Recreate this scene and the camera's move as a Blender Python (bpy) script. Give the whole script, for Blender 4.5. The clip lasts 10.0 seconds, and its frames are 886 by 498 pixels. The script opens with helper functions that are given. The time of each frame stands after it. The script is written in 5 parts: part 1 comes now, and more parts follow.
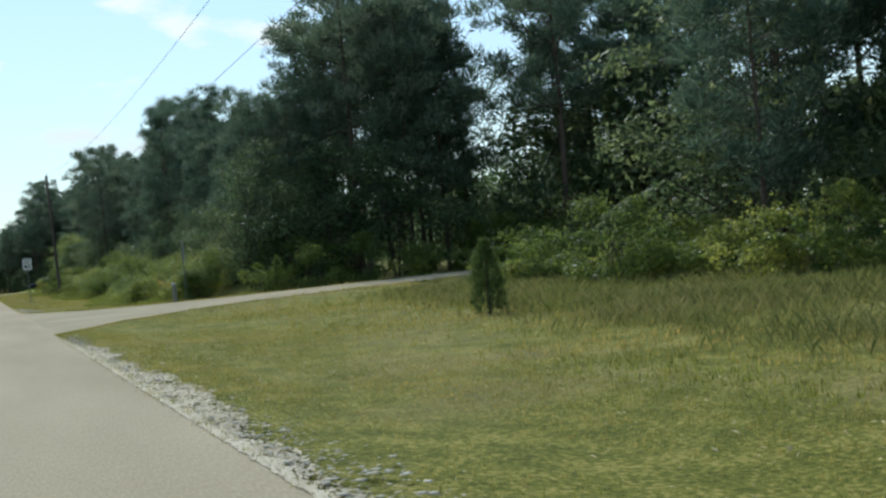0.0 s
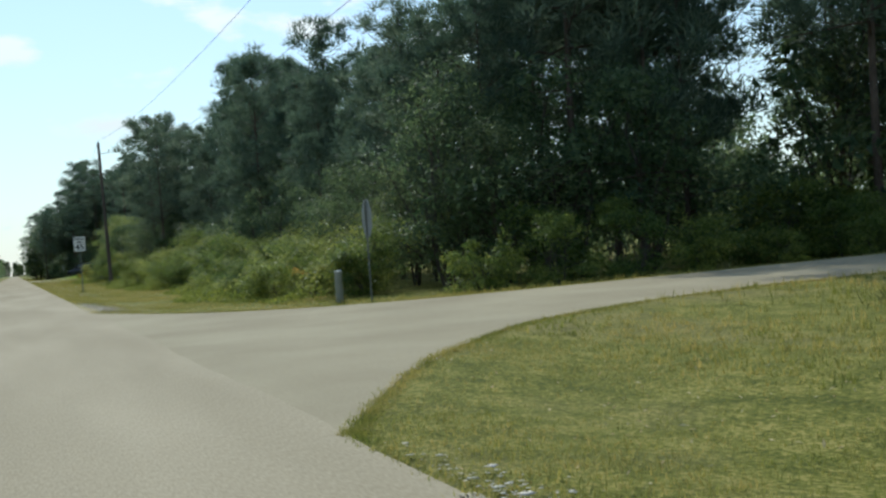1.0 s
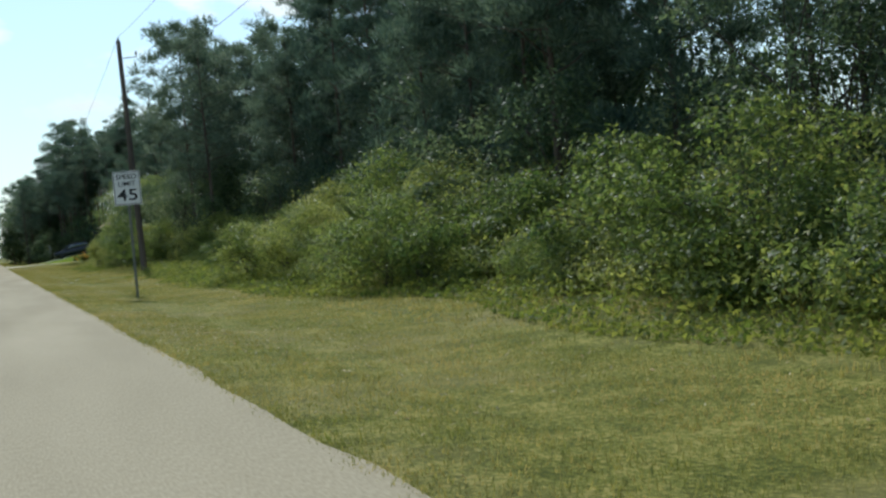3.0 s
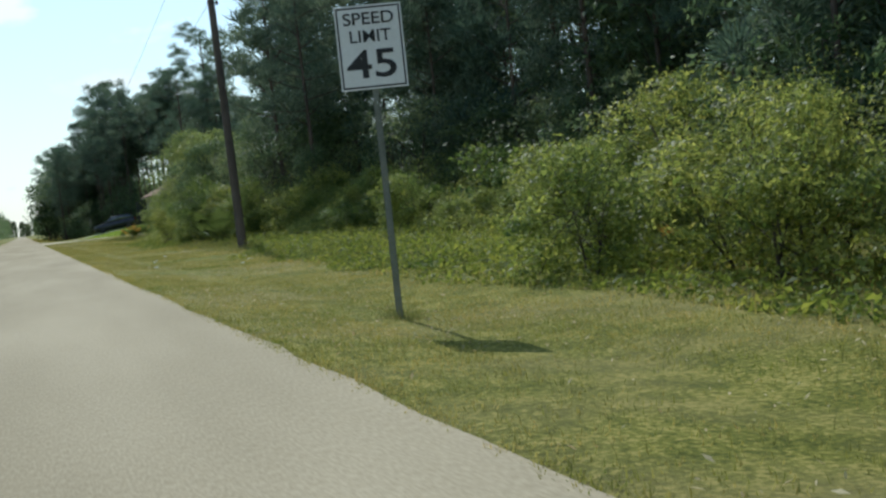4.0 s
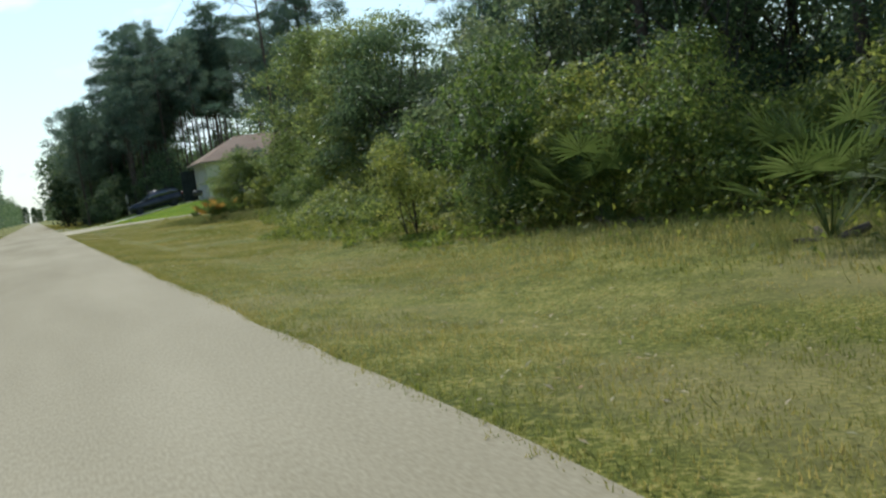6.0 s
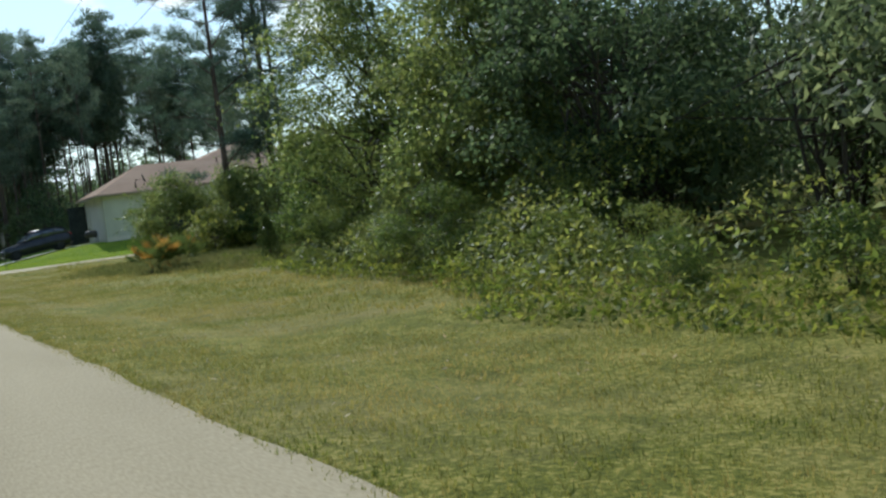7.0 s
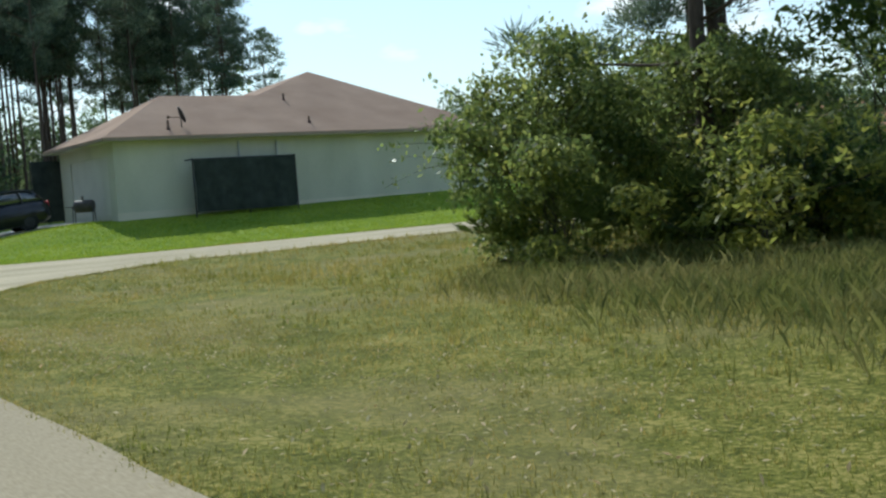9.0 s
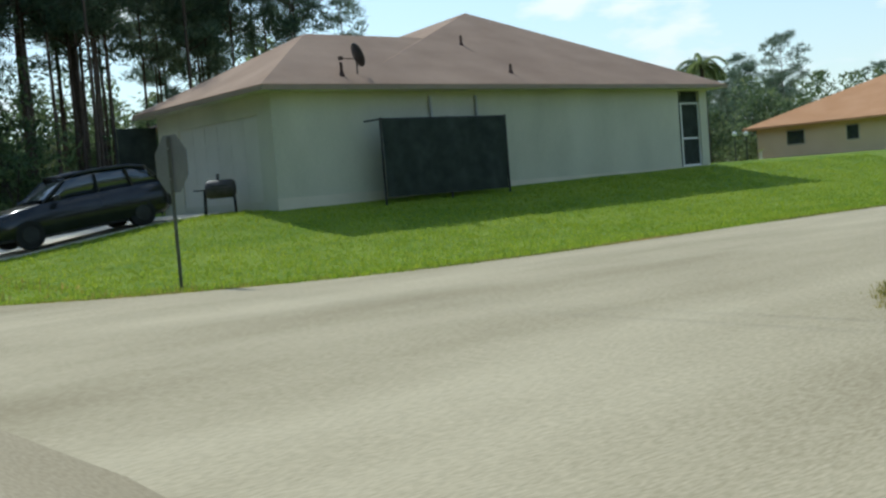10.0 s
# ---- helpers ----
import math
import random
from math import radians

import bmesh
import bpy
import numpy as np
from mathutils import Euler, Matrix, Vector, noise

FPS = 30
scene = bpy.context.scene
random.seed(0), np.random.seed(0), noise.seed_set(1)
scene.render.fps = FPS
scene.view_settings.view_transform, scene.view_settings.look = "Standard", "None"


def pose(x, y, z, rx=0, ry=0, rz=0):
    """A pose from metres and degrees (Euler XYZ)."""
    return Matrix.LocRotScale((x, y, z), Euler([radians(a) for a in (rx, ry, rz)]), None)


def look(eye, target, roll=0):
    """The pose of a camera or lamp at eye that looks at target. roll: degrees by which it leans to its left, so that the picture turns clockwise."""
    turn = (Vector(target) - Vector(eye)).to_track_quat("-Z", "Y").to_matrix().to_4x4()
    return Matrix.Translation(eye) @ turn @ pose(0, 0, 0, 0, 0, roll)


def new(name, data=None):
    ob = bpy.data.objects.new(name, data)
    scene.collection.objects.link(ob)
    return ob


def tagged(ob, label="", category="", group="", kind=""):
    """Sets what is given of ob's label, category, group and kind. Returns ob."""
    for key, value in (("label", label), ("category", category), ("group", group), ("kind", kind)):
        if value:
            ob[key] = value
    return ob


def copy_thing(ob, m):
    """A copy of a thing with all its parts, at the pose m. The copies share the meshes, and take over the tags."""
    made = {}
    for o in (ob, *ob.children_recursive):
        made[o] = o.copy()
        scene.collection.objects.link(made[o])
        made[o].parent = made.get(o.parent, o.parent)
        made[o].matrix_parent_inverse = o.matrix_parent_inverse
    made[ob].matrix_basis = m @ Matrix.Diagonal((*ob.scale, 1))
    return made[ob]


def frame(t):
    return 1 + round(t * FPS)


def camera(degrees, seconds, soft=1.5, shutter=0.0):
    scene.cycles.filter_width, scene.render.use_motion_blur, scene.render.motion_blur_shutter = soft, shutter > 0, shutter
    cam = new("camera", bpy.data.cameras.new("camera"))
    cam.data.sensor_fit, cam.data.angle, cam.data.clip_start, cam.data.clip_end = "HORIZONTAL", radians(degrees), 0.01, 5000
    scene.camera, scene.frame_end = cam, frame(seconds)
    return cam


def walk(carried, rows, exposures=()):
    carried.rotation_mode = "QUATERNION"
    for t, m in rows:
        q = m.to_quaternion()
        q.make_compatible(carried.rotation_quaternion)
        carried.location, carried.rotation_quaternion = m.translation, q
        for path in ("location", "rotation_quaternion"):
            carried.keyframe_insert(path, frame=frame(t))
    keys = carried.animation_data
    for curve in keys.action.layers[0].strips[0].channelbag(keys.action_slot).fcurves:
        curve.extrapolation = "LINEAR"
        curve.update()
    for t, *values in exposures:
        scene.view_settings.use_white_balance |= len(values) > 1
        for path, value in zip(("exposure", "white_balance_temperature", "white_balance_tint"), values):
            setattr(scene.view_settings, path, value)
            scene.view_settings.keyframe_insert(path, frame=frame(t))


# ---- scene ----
EXPOSURE, KELVIN, TINT = 0.0, 5950.0, 2.0
SKY_STRENGTH, SUN_STRENGTH = 0.148, 3.0
SOFT, SHUTTER = 2.5, 0.0

cam = camera(45.40, 10.0, soft=SOFT, shutter=SHUTTER)
PATH = [
    (0, pose(0.205, -0.086, 0.981, 89.80, 5.52, -23.63)),
    (0.5, pose(0.054, 8.047, 0.974, 88.74, 5.25, -23.53)),
    (1, pose(-0.140, 15.731, 0.962, 89.75, 4.19, -22.04)),
    (1.5, pose(0.019, 23.849, 0.984, 89.36, 4.79, -22.88)),
    (1.6, pose(0.023, 25.342, 1.004, 88.83, 4.51, -23.41)),
    (1.7, pose(0.024, 26.939, 0.964, 88.57, 3.97, -23.75)),
    (1.8, pose(0.018, 28.513, 1.020, 87.73, 4.47, -24.56)),
    (2, pose(0.063, 31.773, 0.979, 87.07, 4.53, -24.11)),
    (3.5, pose(-0.027, 55.735, 1.018, 88.78, 5.68, -22.68)),
    (3.8, pose(-0.133, 60.227, 0.961, 88.28, 7.52, -21.35)),
    (4, pose(-0.127, 63.680, 0.960, 86.90, 5.99, -21.76)),
    (4.5, pose(-0.032, 71.601, 0.955, 87.61, 7.56, -20.60)),
    (5, pose(0.058, 79.517, 0.997, 87.15, 5.73, -18.30)),
    (5.5, pose(-0.010, 87.420, 0.982, 85.36, 7.39, -19.28)),
    (7, pose(0.019, 111.220, 0.974, 87.16, 7.20, -28.41)),
    (7.5, pose(0.005, 119.137, 0.990, 87.93, 6.85, -32.86)),
    (7.8, pose(-0.012, 123.901, 0.979, 87.71, 6.25, -33.14)),
    (8, pose(-0.004, 127.069, 0.984, 87.98, 7.00, -33.35)),
    (8.5, pose(-0.031, 134.968, 0.981, 87.58, 5.24, -34.57)),
    (9, pose(-0.002, 142.686, 0.989, 86.87, 4.22, -36.13)),
    (9.4, pose(0.044, 148.834, 0.988, 86.60, 4.13, -36.42)),
    (9.5, pose(0.045, 150.626, 0.943, 86.70, 3.91, -36.89)),
    (10, pose(-0.062, 158.298, 1.007, 86.67, 4.54, -39.24)),
]
walk(cam, PATH, exposures=[(t, EXPOSURE + stops, KELVIN, TINT) for t, stops in ((0.0, -0.08), (2.0, -0.08), (3.5, 0.0), (5.5, 0.05), (7.0, 0.08), (7.5, 0.06), (8.2, 0.14), (9.0, 0.12), (10.0, 0.0))])

# ---- world, sun ----
SUN_AZ, SUN_EL = radians(5.5), radians(43.5)     # azimuth from +y towards +x
world = bpy.data.worlds.new("sky")
scene.world = world
world.use_nodes = True
wn, wl = world.node_tree.nodes, world.node_tree.links
wn.clear()
w_out = wn.new("ShaderNodeOutputWorld")
w_bg = wn.new("ShaderNodeBackground")
w_sky = wn.new("ShaderNodeTexSky")
w_sky.sky_type, w_sky.sun_disc = "NISHITA", False
w_sky.sun_elevation, w_sky.sun_rotation = SUN_EL, SUN_AZ
w_sky.air_density, w_sky.dust_density, w_sky.ozone_density = 1.2, 0.25, 1.6
w_bg.inputs[1].default_value = SKY_STRENGTH
w_co = wn.new("ShaderNodeTexCoord")
w_map = wn.new("ShaderNodeMapping")
w_map.inputs["Scale"].default_value = (1.0, 1.0, 2.6)
w_no = wn.new("ShaderNodeTexNoise")
w_no.inputs["Scale"].default_value, w_no.inputs["Detail"].default_value, w_no.inputs["Roughness"].default_value = 8.5, 7.0, 0.52
w_rp = wn.new("ShaderNodeValToRGB")
w_rp.color_ramp.elements[0].position, w_rp.color_ramp.elements[1].position = 0.56, 0.66
w_mix = wn.new("ShaderNodeMixRGB")
w_mix.inputs[2].default_value = (7.8, 7.8, 7.7, 1)
wl.new(w_co.outputs["Generated"], w_map.inputs["Vector"])
wl.new(w_map.outputs[0], w_no.inputs["Vector"])
wl.new(w_no.outputs["Fac"], w_rp.inputs[0])
wl.new(w_rp.outputs[0], w_mix.inputs[0])
wl.new(w_sky.outputs[0], w_mix.inputs[1])
w_sep = wn.new("ShaderNodeSeparateXYZ")
w_low = wn.new("ShaderNodeMapRange")
w_low.inputs["From Min"].default_value, w_low.inputs["From Max"].default_value = 0.0, 0.34
w_low.inputs["To Min"].default_value, w_low.inputs["To Max"].default_value = 0.75, 0.0
w_haze = wn.new("ShaderNodeMixRGB")
w_haze.inputs[2].default_value = (4.7, 5.35, 5.7, 1)
wl.new(w_co.outputs["Generated"], w_sep.inputs[0])
wl.new(w_sep.outputs["Z"], w_low.inputs["Value"])
wl.new(w_low.outputs[0], w_haze.inputs[0])
wl.new(w_mix.outputs[0], w_haze.inputs[1])
wl.new(w_haze.outputs[0], w_bg.inputs[0])
wl.new(w_bg.outputs[0], w_out.inputs[0])

sun_data = bpy.data.lights.new("sun", "SUN")
sun_data.energy, sun_data.angle, sun_data.color = SUN_STRENGTH, radians(0.6), (1.0, 0.96, 0.89)
sun = new("sun", sun_data)
sun_way = Vector((math.sin(SUN_AZ) * math.cos(SUN_EL), math.cos(SUN_AZ) * math.cos(SUN_EL), math.sin(SUN_EL)))
sun.matrix_world = look(sun_way * 100, (0, 0, 0))

# ---- materials ----
def surface(name, c1, c2, scale=3.0, fine=60.0, rough=0.8, bump=0.2, metal=0.0, island=0.0, spec=0.3, c3=None, translucent=0.0, objrand=0.0, stretch=(1, 1, 1), each=0.0, grain=0.6):
    """Two colours mixed by noise at two scales, with relief; optional variation per leaf or per object."""
    m = bpy.data.materials.new(name)
    m.use_nodes = True
    n, l = m.node_tree.nodes, m.node_tree.links
    b = n["Principled BSDF"]
    co = n.new("ShaderNodeTexCoord")
    mp = n.new("ShaderNodeMapping")
    mp.inputs["Scale"].default_value = stretch
    l.new(co.outputs["Object"], mp.inputs[0])
    big, small = n.new("ShaderNodeTexNoise"), n.new("ShaderNodeTexNoise")
    big.inputs["Scale"].default_value, big.inputs["Detail"].default_value = scale, 5
    small.inputs["Scale"].default_value, small.inputs["Detail"].default_value = fine, 4
    l.new(mp.outputs[0], big.inputs["Vector"])
    l.new(mp.outputs[0], small.inputs["Vector"])
    add = n.new("ShaderNodeMath")
    add.operation = "MULTIPLY_ADD"
    l.new(small.outputs["Fac"], add.inputs[0])
    add.inputs[1].default_value = grain
    mean = 0.5 + 0.5 * grain
    l.new(big.outputs["Fac"], add.inputs[2])
    ramp = n.new("ShaderNodeValToRGB")
    ramp.color_ramp.elements[0].position, ramp.color_ramp.elements[1].position = (mean - 0.25) / (1 + grain), (mean + 0.25) / (1 + grain)
    ramp.color_ramp.elements[0].color, ramp.color_ramp.elements[1].color = (*c1, 1), (*c2, 1)
    if c3:
        e = ramp.color_ramp.elements.new(mean / (1 + grain))
        e.color = (*c3, 1)
    part_of = n.new("ShaderNodeMath")
    part_of.operation = "DIVIDE"
    part_of.inputs[1].default_value = 1 + grain
    l.new(add.outputs[0], part_of.inputs[0])
    l.new(part_of.outputs[0], ramp.inputs[0])
    colour = ramp.outputs[0]
    if island or objrand:
        rnd = n.new("ShaderNodeNewGeometry") if island else n.new("ShaderNodeObjectInfo")
        val = n.new("ShaderNodeMath")
        val.operation = "MULTIPLY_ADD"
        l.new(rnd.outputs["Random Per Island" if island else "Random"], val.inputs[0])
        amount = island or objrand
        val.inputs[1].default_value, val.inputs[2].default_value = 2 * amount, 1 - amount
        hsv = n.new("ShaderNodeHueSaturation")
        l.new(val.outputs[0], hsv.inputs["Value"])
        hue = n.new("ShaderNodeMath")
        hue.operation = "MULTIPLY_ADD"
        l.new(rnd.outputs["Random Per Island" if island else "Random"], hue.inputs[0])
        hue.inputs[1].default_value, hue.inputs[2].default_value = -0.05, 0.525
        l.new(hue.outputs[0], hsv.inputs["Hue"])
        l.new(colour, hsv.inputs["Color"])
        colour = hsv.outputs[0]
    if each:
        info, bright, tone = n.new("ShaderNodeObjectInfo"), n.new("ShaderNodeMapRange"), n.new("ShaderNodeMapRange")
        tint = n.new("ShaderNodeHueSaturation")
        bright.inputs["To Min"].default_value, bright.inputs["To Max"].default_value = 1 - each, 1 + each
        tone.inputs["To Min"].default_value, tone.inputs["To Max"].default_value = 0.53, 0.475
        l.new(info.outputs["Random"], bright.inputs["Value"])
        l.new(info.outputs["Random"], tone.inputs["Value"])
        l.new(bright.outputs[0], tint.inputs["Value"])
        l.new(tone.outputs[0], tint.inputs["Hue"])
        l.new(colour, tint.inputs["Color"])
        colour = tint.outputs[0]
    l.new(colour, b.inputs["Base Color"])
    b.inputs["Roughness"].default_value, b.inputs["Metallic"].default_value = rough, metal
    b.inputs["Specular IOR Level"].default_value = spec
    if bump:
        bp = n.new("ShaderNodeBump")
        bp.inputs["Strength"].default_value, bp.inputs["Distance"].default_value = bump, 0.02
        l.new(add.outputs[0], bp.inputs["Height"])
        l.new(bp.outputs[0], b.inputs["Normal"])
    if translucent:
        tr, mix = n.new("ShaderNodeBsdfTranslucent"), n.new("ShaderNodeMixShader")
        bright = n.new("ShaderNodeHueSaturation")
        bright.inputs["Value"].default_value, bright.inputs["Hue"].default_value = 1.7, 0.485
        l.new(colour, bright.inputs["Color"])
        l.new(bright.outputs[0], tr.inputs[0])
        mix.inputs[0].default_value = translucent
        l.new(b.outputs[0], mix.inputs[1])
        l.new(tr.outputs[0], mix.inputs[2])
        l.new(mix.outputs[0], n["Material Output"].inputs[0])
    return m


def turf_material():
    """Close turf: tufts, clumps and worn brown patches at three sizes."""
    m = bpy.data.materials.new("turf")
    m.use_nodes = True
    n, l = m.node_tree.nodes, m.node_tree.links
    b = n["Principled BSDF"]
    co = n.new("ShaderNodeTexCoord")
    layers = []
    for scale, detail, rough in ((0.33, 4, 0.55), (2.3, 4, 0.6), (24.0, 6, 0.72)):
        no = n.new("ShaderNodeTexNoise")
        no.inputs["Scale"].default_value, no.inputs["Detail"].default_value, no.inputs["Roughness"].default_value = scale, detail, rough
        l.new(co.outputs["Object"], no.inputs["Vector"])
        layers.append(no.outputs["Fac"])
    mid = n.new("ShaderNodeMath")
    mid.operation = "MULTIPLY_ADD"
    l.new(layers[2], mid.inputs[0])
    mid.inputs[1].default_value = 1.25
    soft = n.new("ShaderNodeMath")
    soft.operation = "MULTIPLY_ADD"
    soft.inputs[1].default_value, soft.inputs[2].default_value = 0.5, 0.25
    l.new(layers[1], soft.inputs[0])
    l.new(soft.outputs[0], mid.inputs[2])
    ramp = n.new("ShaderNodeValToRGB")
    e = ramp.color_ramp.elements
    e[0].position, e[0].color = 0.78, (0.08, 0.09, 0.013, 1)
    e[1].position, e[1].color = 1.0, (0.37, 0.31, 0.085, 1)
    half = e.new(0.93)
    half.color = (0.20, 0.198, 0.033, 1)
    scaled = n.new("ShaderNodeMath")
    scaled.operation = "MULTIPLY"
    scaled.inputs[1].default_value = 0.80
    l.new(mid.outputs[0], scaled.inputs[0])
    l.new(scaled.outputs[0], ramp.inputs[0])
    patch = n.new("ShaderNodeMapRange")
    patch.inputs["From Min"].default_value, patch.inputs["From Max"].default_value = 0.47, 0.68
    patch.inputs["To Min"].default_value, patch.inputs["To Max"].default_value = 0.0, 0.62
    l.new(layers[0], patch.inputs["Value"])
    mix = n.new("ShaderNodeMixRGB")
    mix.inputs[2].default_value = (0.30, 0.24, 0.10, 1)
    l.new(patch.outputs[0], mix.inputs[0])
    l.new(ramp.outputs[0], mix.inputs[1])
    l.new(mix.outputs[0], b.inputs["Base Color"])
    b.inputs["Roughness"].default_value, b.inputs["Specular IOR Level"].default_value = 0.95, 0.15
    bp = n.new("ShaderNodeBump")
    bp.inputs["Strength"].default_value, bp.inputs["Distance"].default_value = 0.6, 0.03
    l.new(mid.outputs[0], bp.inputs["Height"])
    l.new(bp.outputs[0], b.inputs["Normal"])
    return m


M_ROAD = surface("road_asphalt", (0.34, 0.278, 0.175), (0.49, 0.405, 0.27), 0.7, 80, 0.9, 0.04, spec=0.1, grain=0.9, stretch=(1, 0.18, 1))
M_SIDE = surface("side_asphalt", (0.34, 0.28, 0.17), (0.60, 0.51, 0.34), 0.6, 60, 0.9, 0.08, spec=0.1, grain=0.8, stretch=(0.3, 1, 1))
M_SIDE_OLD = surface("worn_side_asphalt", (0.315, 0.258, 0.16), (0.45, 0.38, 0.245), 0.4, 70, 0.9, 0.05, spec=0.1, grain=1.0)
M_CONC = surface("concrete", (0.60, 0.55, 0.43), (0.74, 0.68, 0.56), 0.8, 50, 0.85, 0.15)
M_GROUND = turf_material()
M_GRASS = surface("grass_blade", (0.13, 0.165, 0.024), (0.40, 0.335, 0.095), 0.5, 3, 0.7, 0, island=0.35, translucent=0.45)
M_LAWN = surface("lawn_blade", (0.20, 0.30, 0.025), (0.29, 0.37, 0.04), 0.4, 3, 0.7, 0, island=0.16, translucent=0.4)
M_TALL = surface("tall_grass", (0.14, 0.168, 0.04), (0.235, 0.222, 0.08), 0.4, 3, 0.8, 0, island=0.4, translucent=0.3)
M_STRAW = surface("dead_straw", (0.34, 0.27, 0.12), (0.62, 0.53, 0.31), 3, 20, 0.8, 0, island=0.4, translucent=0.2)
M_STONE = surface("white_gravel", (0.46, 0.40, 0.29), (0.72, 0.65, 0.52), 4, 40, 0.9, 0.2, island=0.35)
M_BARK = surface("pine_bark", (0.055, 0.04, 0.03), (0.16, 0.12, 0.09), 2.5, 18, 0.95, 0.8, stretch=(1, 1, 0.3))
M_TWIG = surface("twig", (0.045, 0.036, 0.028), (0.11, 0.09, 0.07), 3, 30, 0.9, 0.3)
M_PINE = surface("pine_needles", (0.062, 0.105, 0.07), (0.125, 0.165, 0.10), 0.5, 4, 0.6, 0, island=0.4, translucent=0.4, each=0.22)
M_OAK = surface("oak_leaf", (0.06, 0.10, 0.044), (0.13, 0.17, 0.07), 0.6, 5, 0.5, 0, island=0.45, translucent=0.55, spec=0.25, each=0.25)
M_SHRUB = surface("shrub_leaf", (0.082, 0.135, 0.028), (0.205, 0.24, 0.052), 0.9, 4, 0.48, 0, island=0.45, translucent=0.6, spec=0.38, each=0.35)
M_LAUREL = surface("laurel_leaf", (0.09, 0.145, 0.04), (0.205, 0.24, 0.066), 0.8, 4, 0.38, 0, island=0.45, translucent=0.62, spec=0.5)
M_VINE = surface("vine_leaf", (0.085, 0.135, 0.02), (0.205, 0.225, 0.04), 0.8, 4, 0.6, 0, island=0.5, translucent=0.5, spec=0.3)
M_CEDAR = surface("cedar_scale", (0.06, 0.10, 0.025), (0.11, 0.15, 0.04), 3, 20, 0.7, 0, island=0.35, translucent=0.25)
M_FROND = surface("palmetto_frond", (0.06, 0.10, 0.02), (0.13, 0.17, 0.05), 1.5, 12, 0.6, 0, island=0.3, translucent=0.35, spec=0.2)
M_DRY = surface("dry_frond", (0.42, 0.25, 0.04), (0.60, 0.39, 0.075), 2, 12, 0.7, 0, island=0.25, translucent=0.4)
M_STUCCO = surface("stucco", (0.50, 0.49, 0.375), (0.66, 0.635, 0.505), 0.7, 35, 0.9, 0.3, stretch=(1, 1, 0.45), grain=0.35)
M_STUCCO2 = surface("tan_stucco", (0.66, 0.49, 0.30), (0.74, 0.57, 0.37), 0.5, 35, 0.9, 0.25)
M_SHINGLE = surface("shingle", (0.31, 0.195, 0.125), (0.43, 0.285, 0.19), 0.6, 22, 0.92, 0.5, stretch=(1, 1, 2))
M_SHINGLE2 = surface("orange_shingle", (0.46, 0.225, 0.095), (0.56, 0.30, 0.15), 0.6, 22, 0.92, 0.5)
M_TRIM = surface("painted_trim", (0.40, 0.35, 0.25), (0.47, 0.42, 0.31), 1.5, 30, 0.6, 0.05)
M_FASCIA = surface("brown_fascia", (0.29, 0.22, 0.155), (0.34, 0.265, 0.19), 1.5, 30, 0.6, 0.05)
M_RIM = surface("wheel_rim", (0.035, 0.036, 0.04), (0.06, 0.06, 0.065), 6, 40, 0.45, 0.05, metal=0.6)
M_SAND = surface("shell_sand", (0.42, 0.35, 0.23), (0.72, 0.63, 0.47), 2.2, 38, 0.95, 0.25, spec=0.1)
M_LAWNBED = surface("lawn_bed", (0.12, 0.20, 0.018), (0.26, 0.32, 0.045), 0.7, 30, 0.95, 0.5, spec=0.1, grain=1.0)
M_POSTGREY = surface("grey_green_plastic", (0.19, 0.19, 0.15), (0.26, 0.26, 0.21), 3, 30, 0.6, 0.05)
M_OLDSTEEL = surface("dull_dark_steel", (0.11, 0.12, 0.10), (0.19, 0.20, 0.17), 4, 40, 0.7, 0.1)
M_GRILL = surface("sooty_steel", (0.05, 0.045, 0.042), (0.12, 0.105, 0.10), 5, 40, 0.6, 0.15)
M_DOOR = surface("garage_door_paint", (0.60, 0.575, 0.47), (0.67, 0.645, 0.54), 1.2, 30, 0.6, 0.04)
M_PALM = surface("palm_frond", (0.13, 0.18, 0.06), (0.22, 0.27, 0.10), 1.5, 12, 0.6, 0, island=0.3, translucent=0.4, spec=0.2)
M_WHITE = surface("white_paint", (0.74, 0.73, 0.69), (0.82, 0.81, 0.78), 2, 30, 0.5, 0.05)
M_MESH = surface("shade_cloth", (0.02, 0.028, 0.022), (0.05, 0.06, 0.05), 3, 60, 0.9, 0.1)
M_DARK = surface("dark_metal", (0.02, 0.02, 0.02), (0.05, 0.05, 0.05), 4, 40, 0.5, 0.05)
M_RUST = surface("rusty_steel", (0.045, 0.028, 0.024), (0.10, 0.055, 0.042), 5, 40, 0.75, 0.2)
M_GALV = surface("galvanised", (0.36, 0.37, 0.36), (0.50, 0.51, 0.50), 3, 40, 0.5, 0.05, metal=0.6)
M_ALU = surface("sign_back", (0.17, 0.18, 0.18), (0.24, 0.25, 0.25), 2, 30, 0.45, 0.02, metal=0.15)
M_RED = surface("sign_red", (0.42, 0.02, 0.02), (0.5, 0.03, 0.03), 2, 30, 0.4, 0.02)
M_SIGN = surface("sign_white", (0.56, 0.56, 0.54), (0.66, 0.66, 0.64), 2, 30, 0.4, 0.02)
M_BLACK = surface("sign_black", (0.01, 0.01, 0.01), (0.02, 0.02, 0.02), 4, 40, 0.5, 0.0)
M_POLE = surface("pole_wood", (0.06, 0.05, 0.042), (0.15, 0.12, 0.10), 2, 25, 0.95, 0.6, stretch=(1, 1, 0.12))
M_WIRE = surface("wire", (0.02, 0.02, 0.02), (0.04, 0.04, 0.04), 2, 10, 0.6, 0.0)
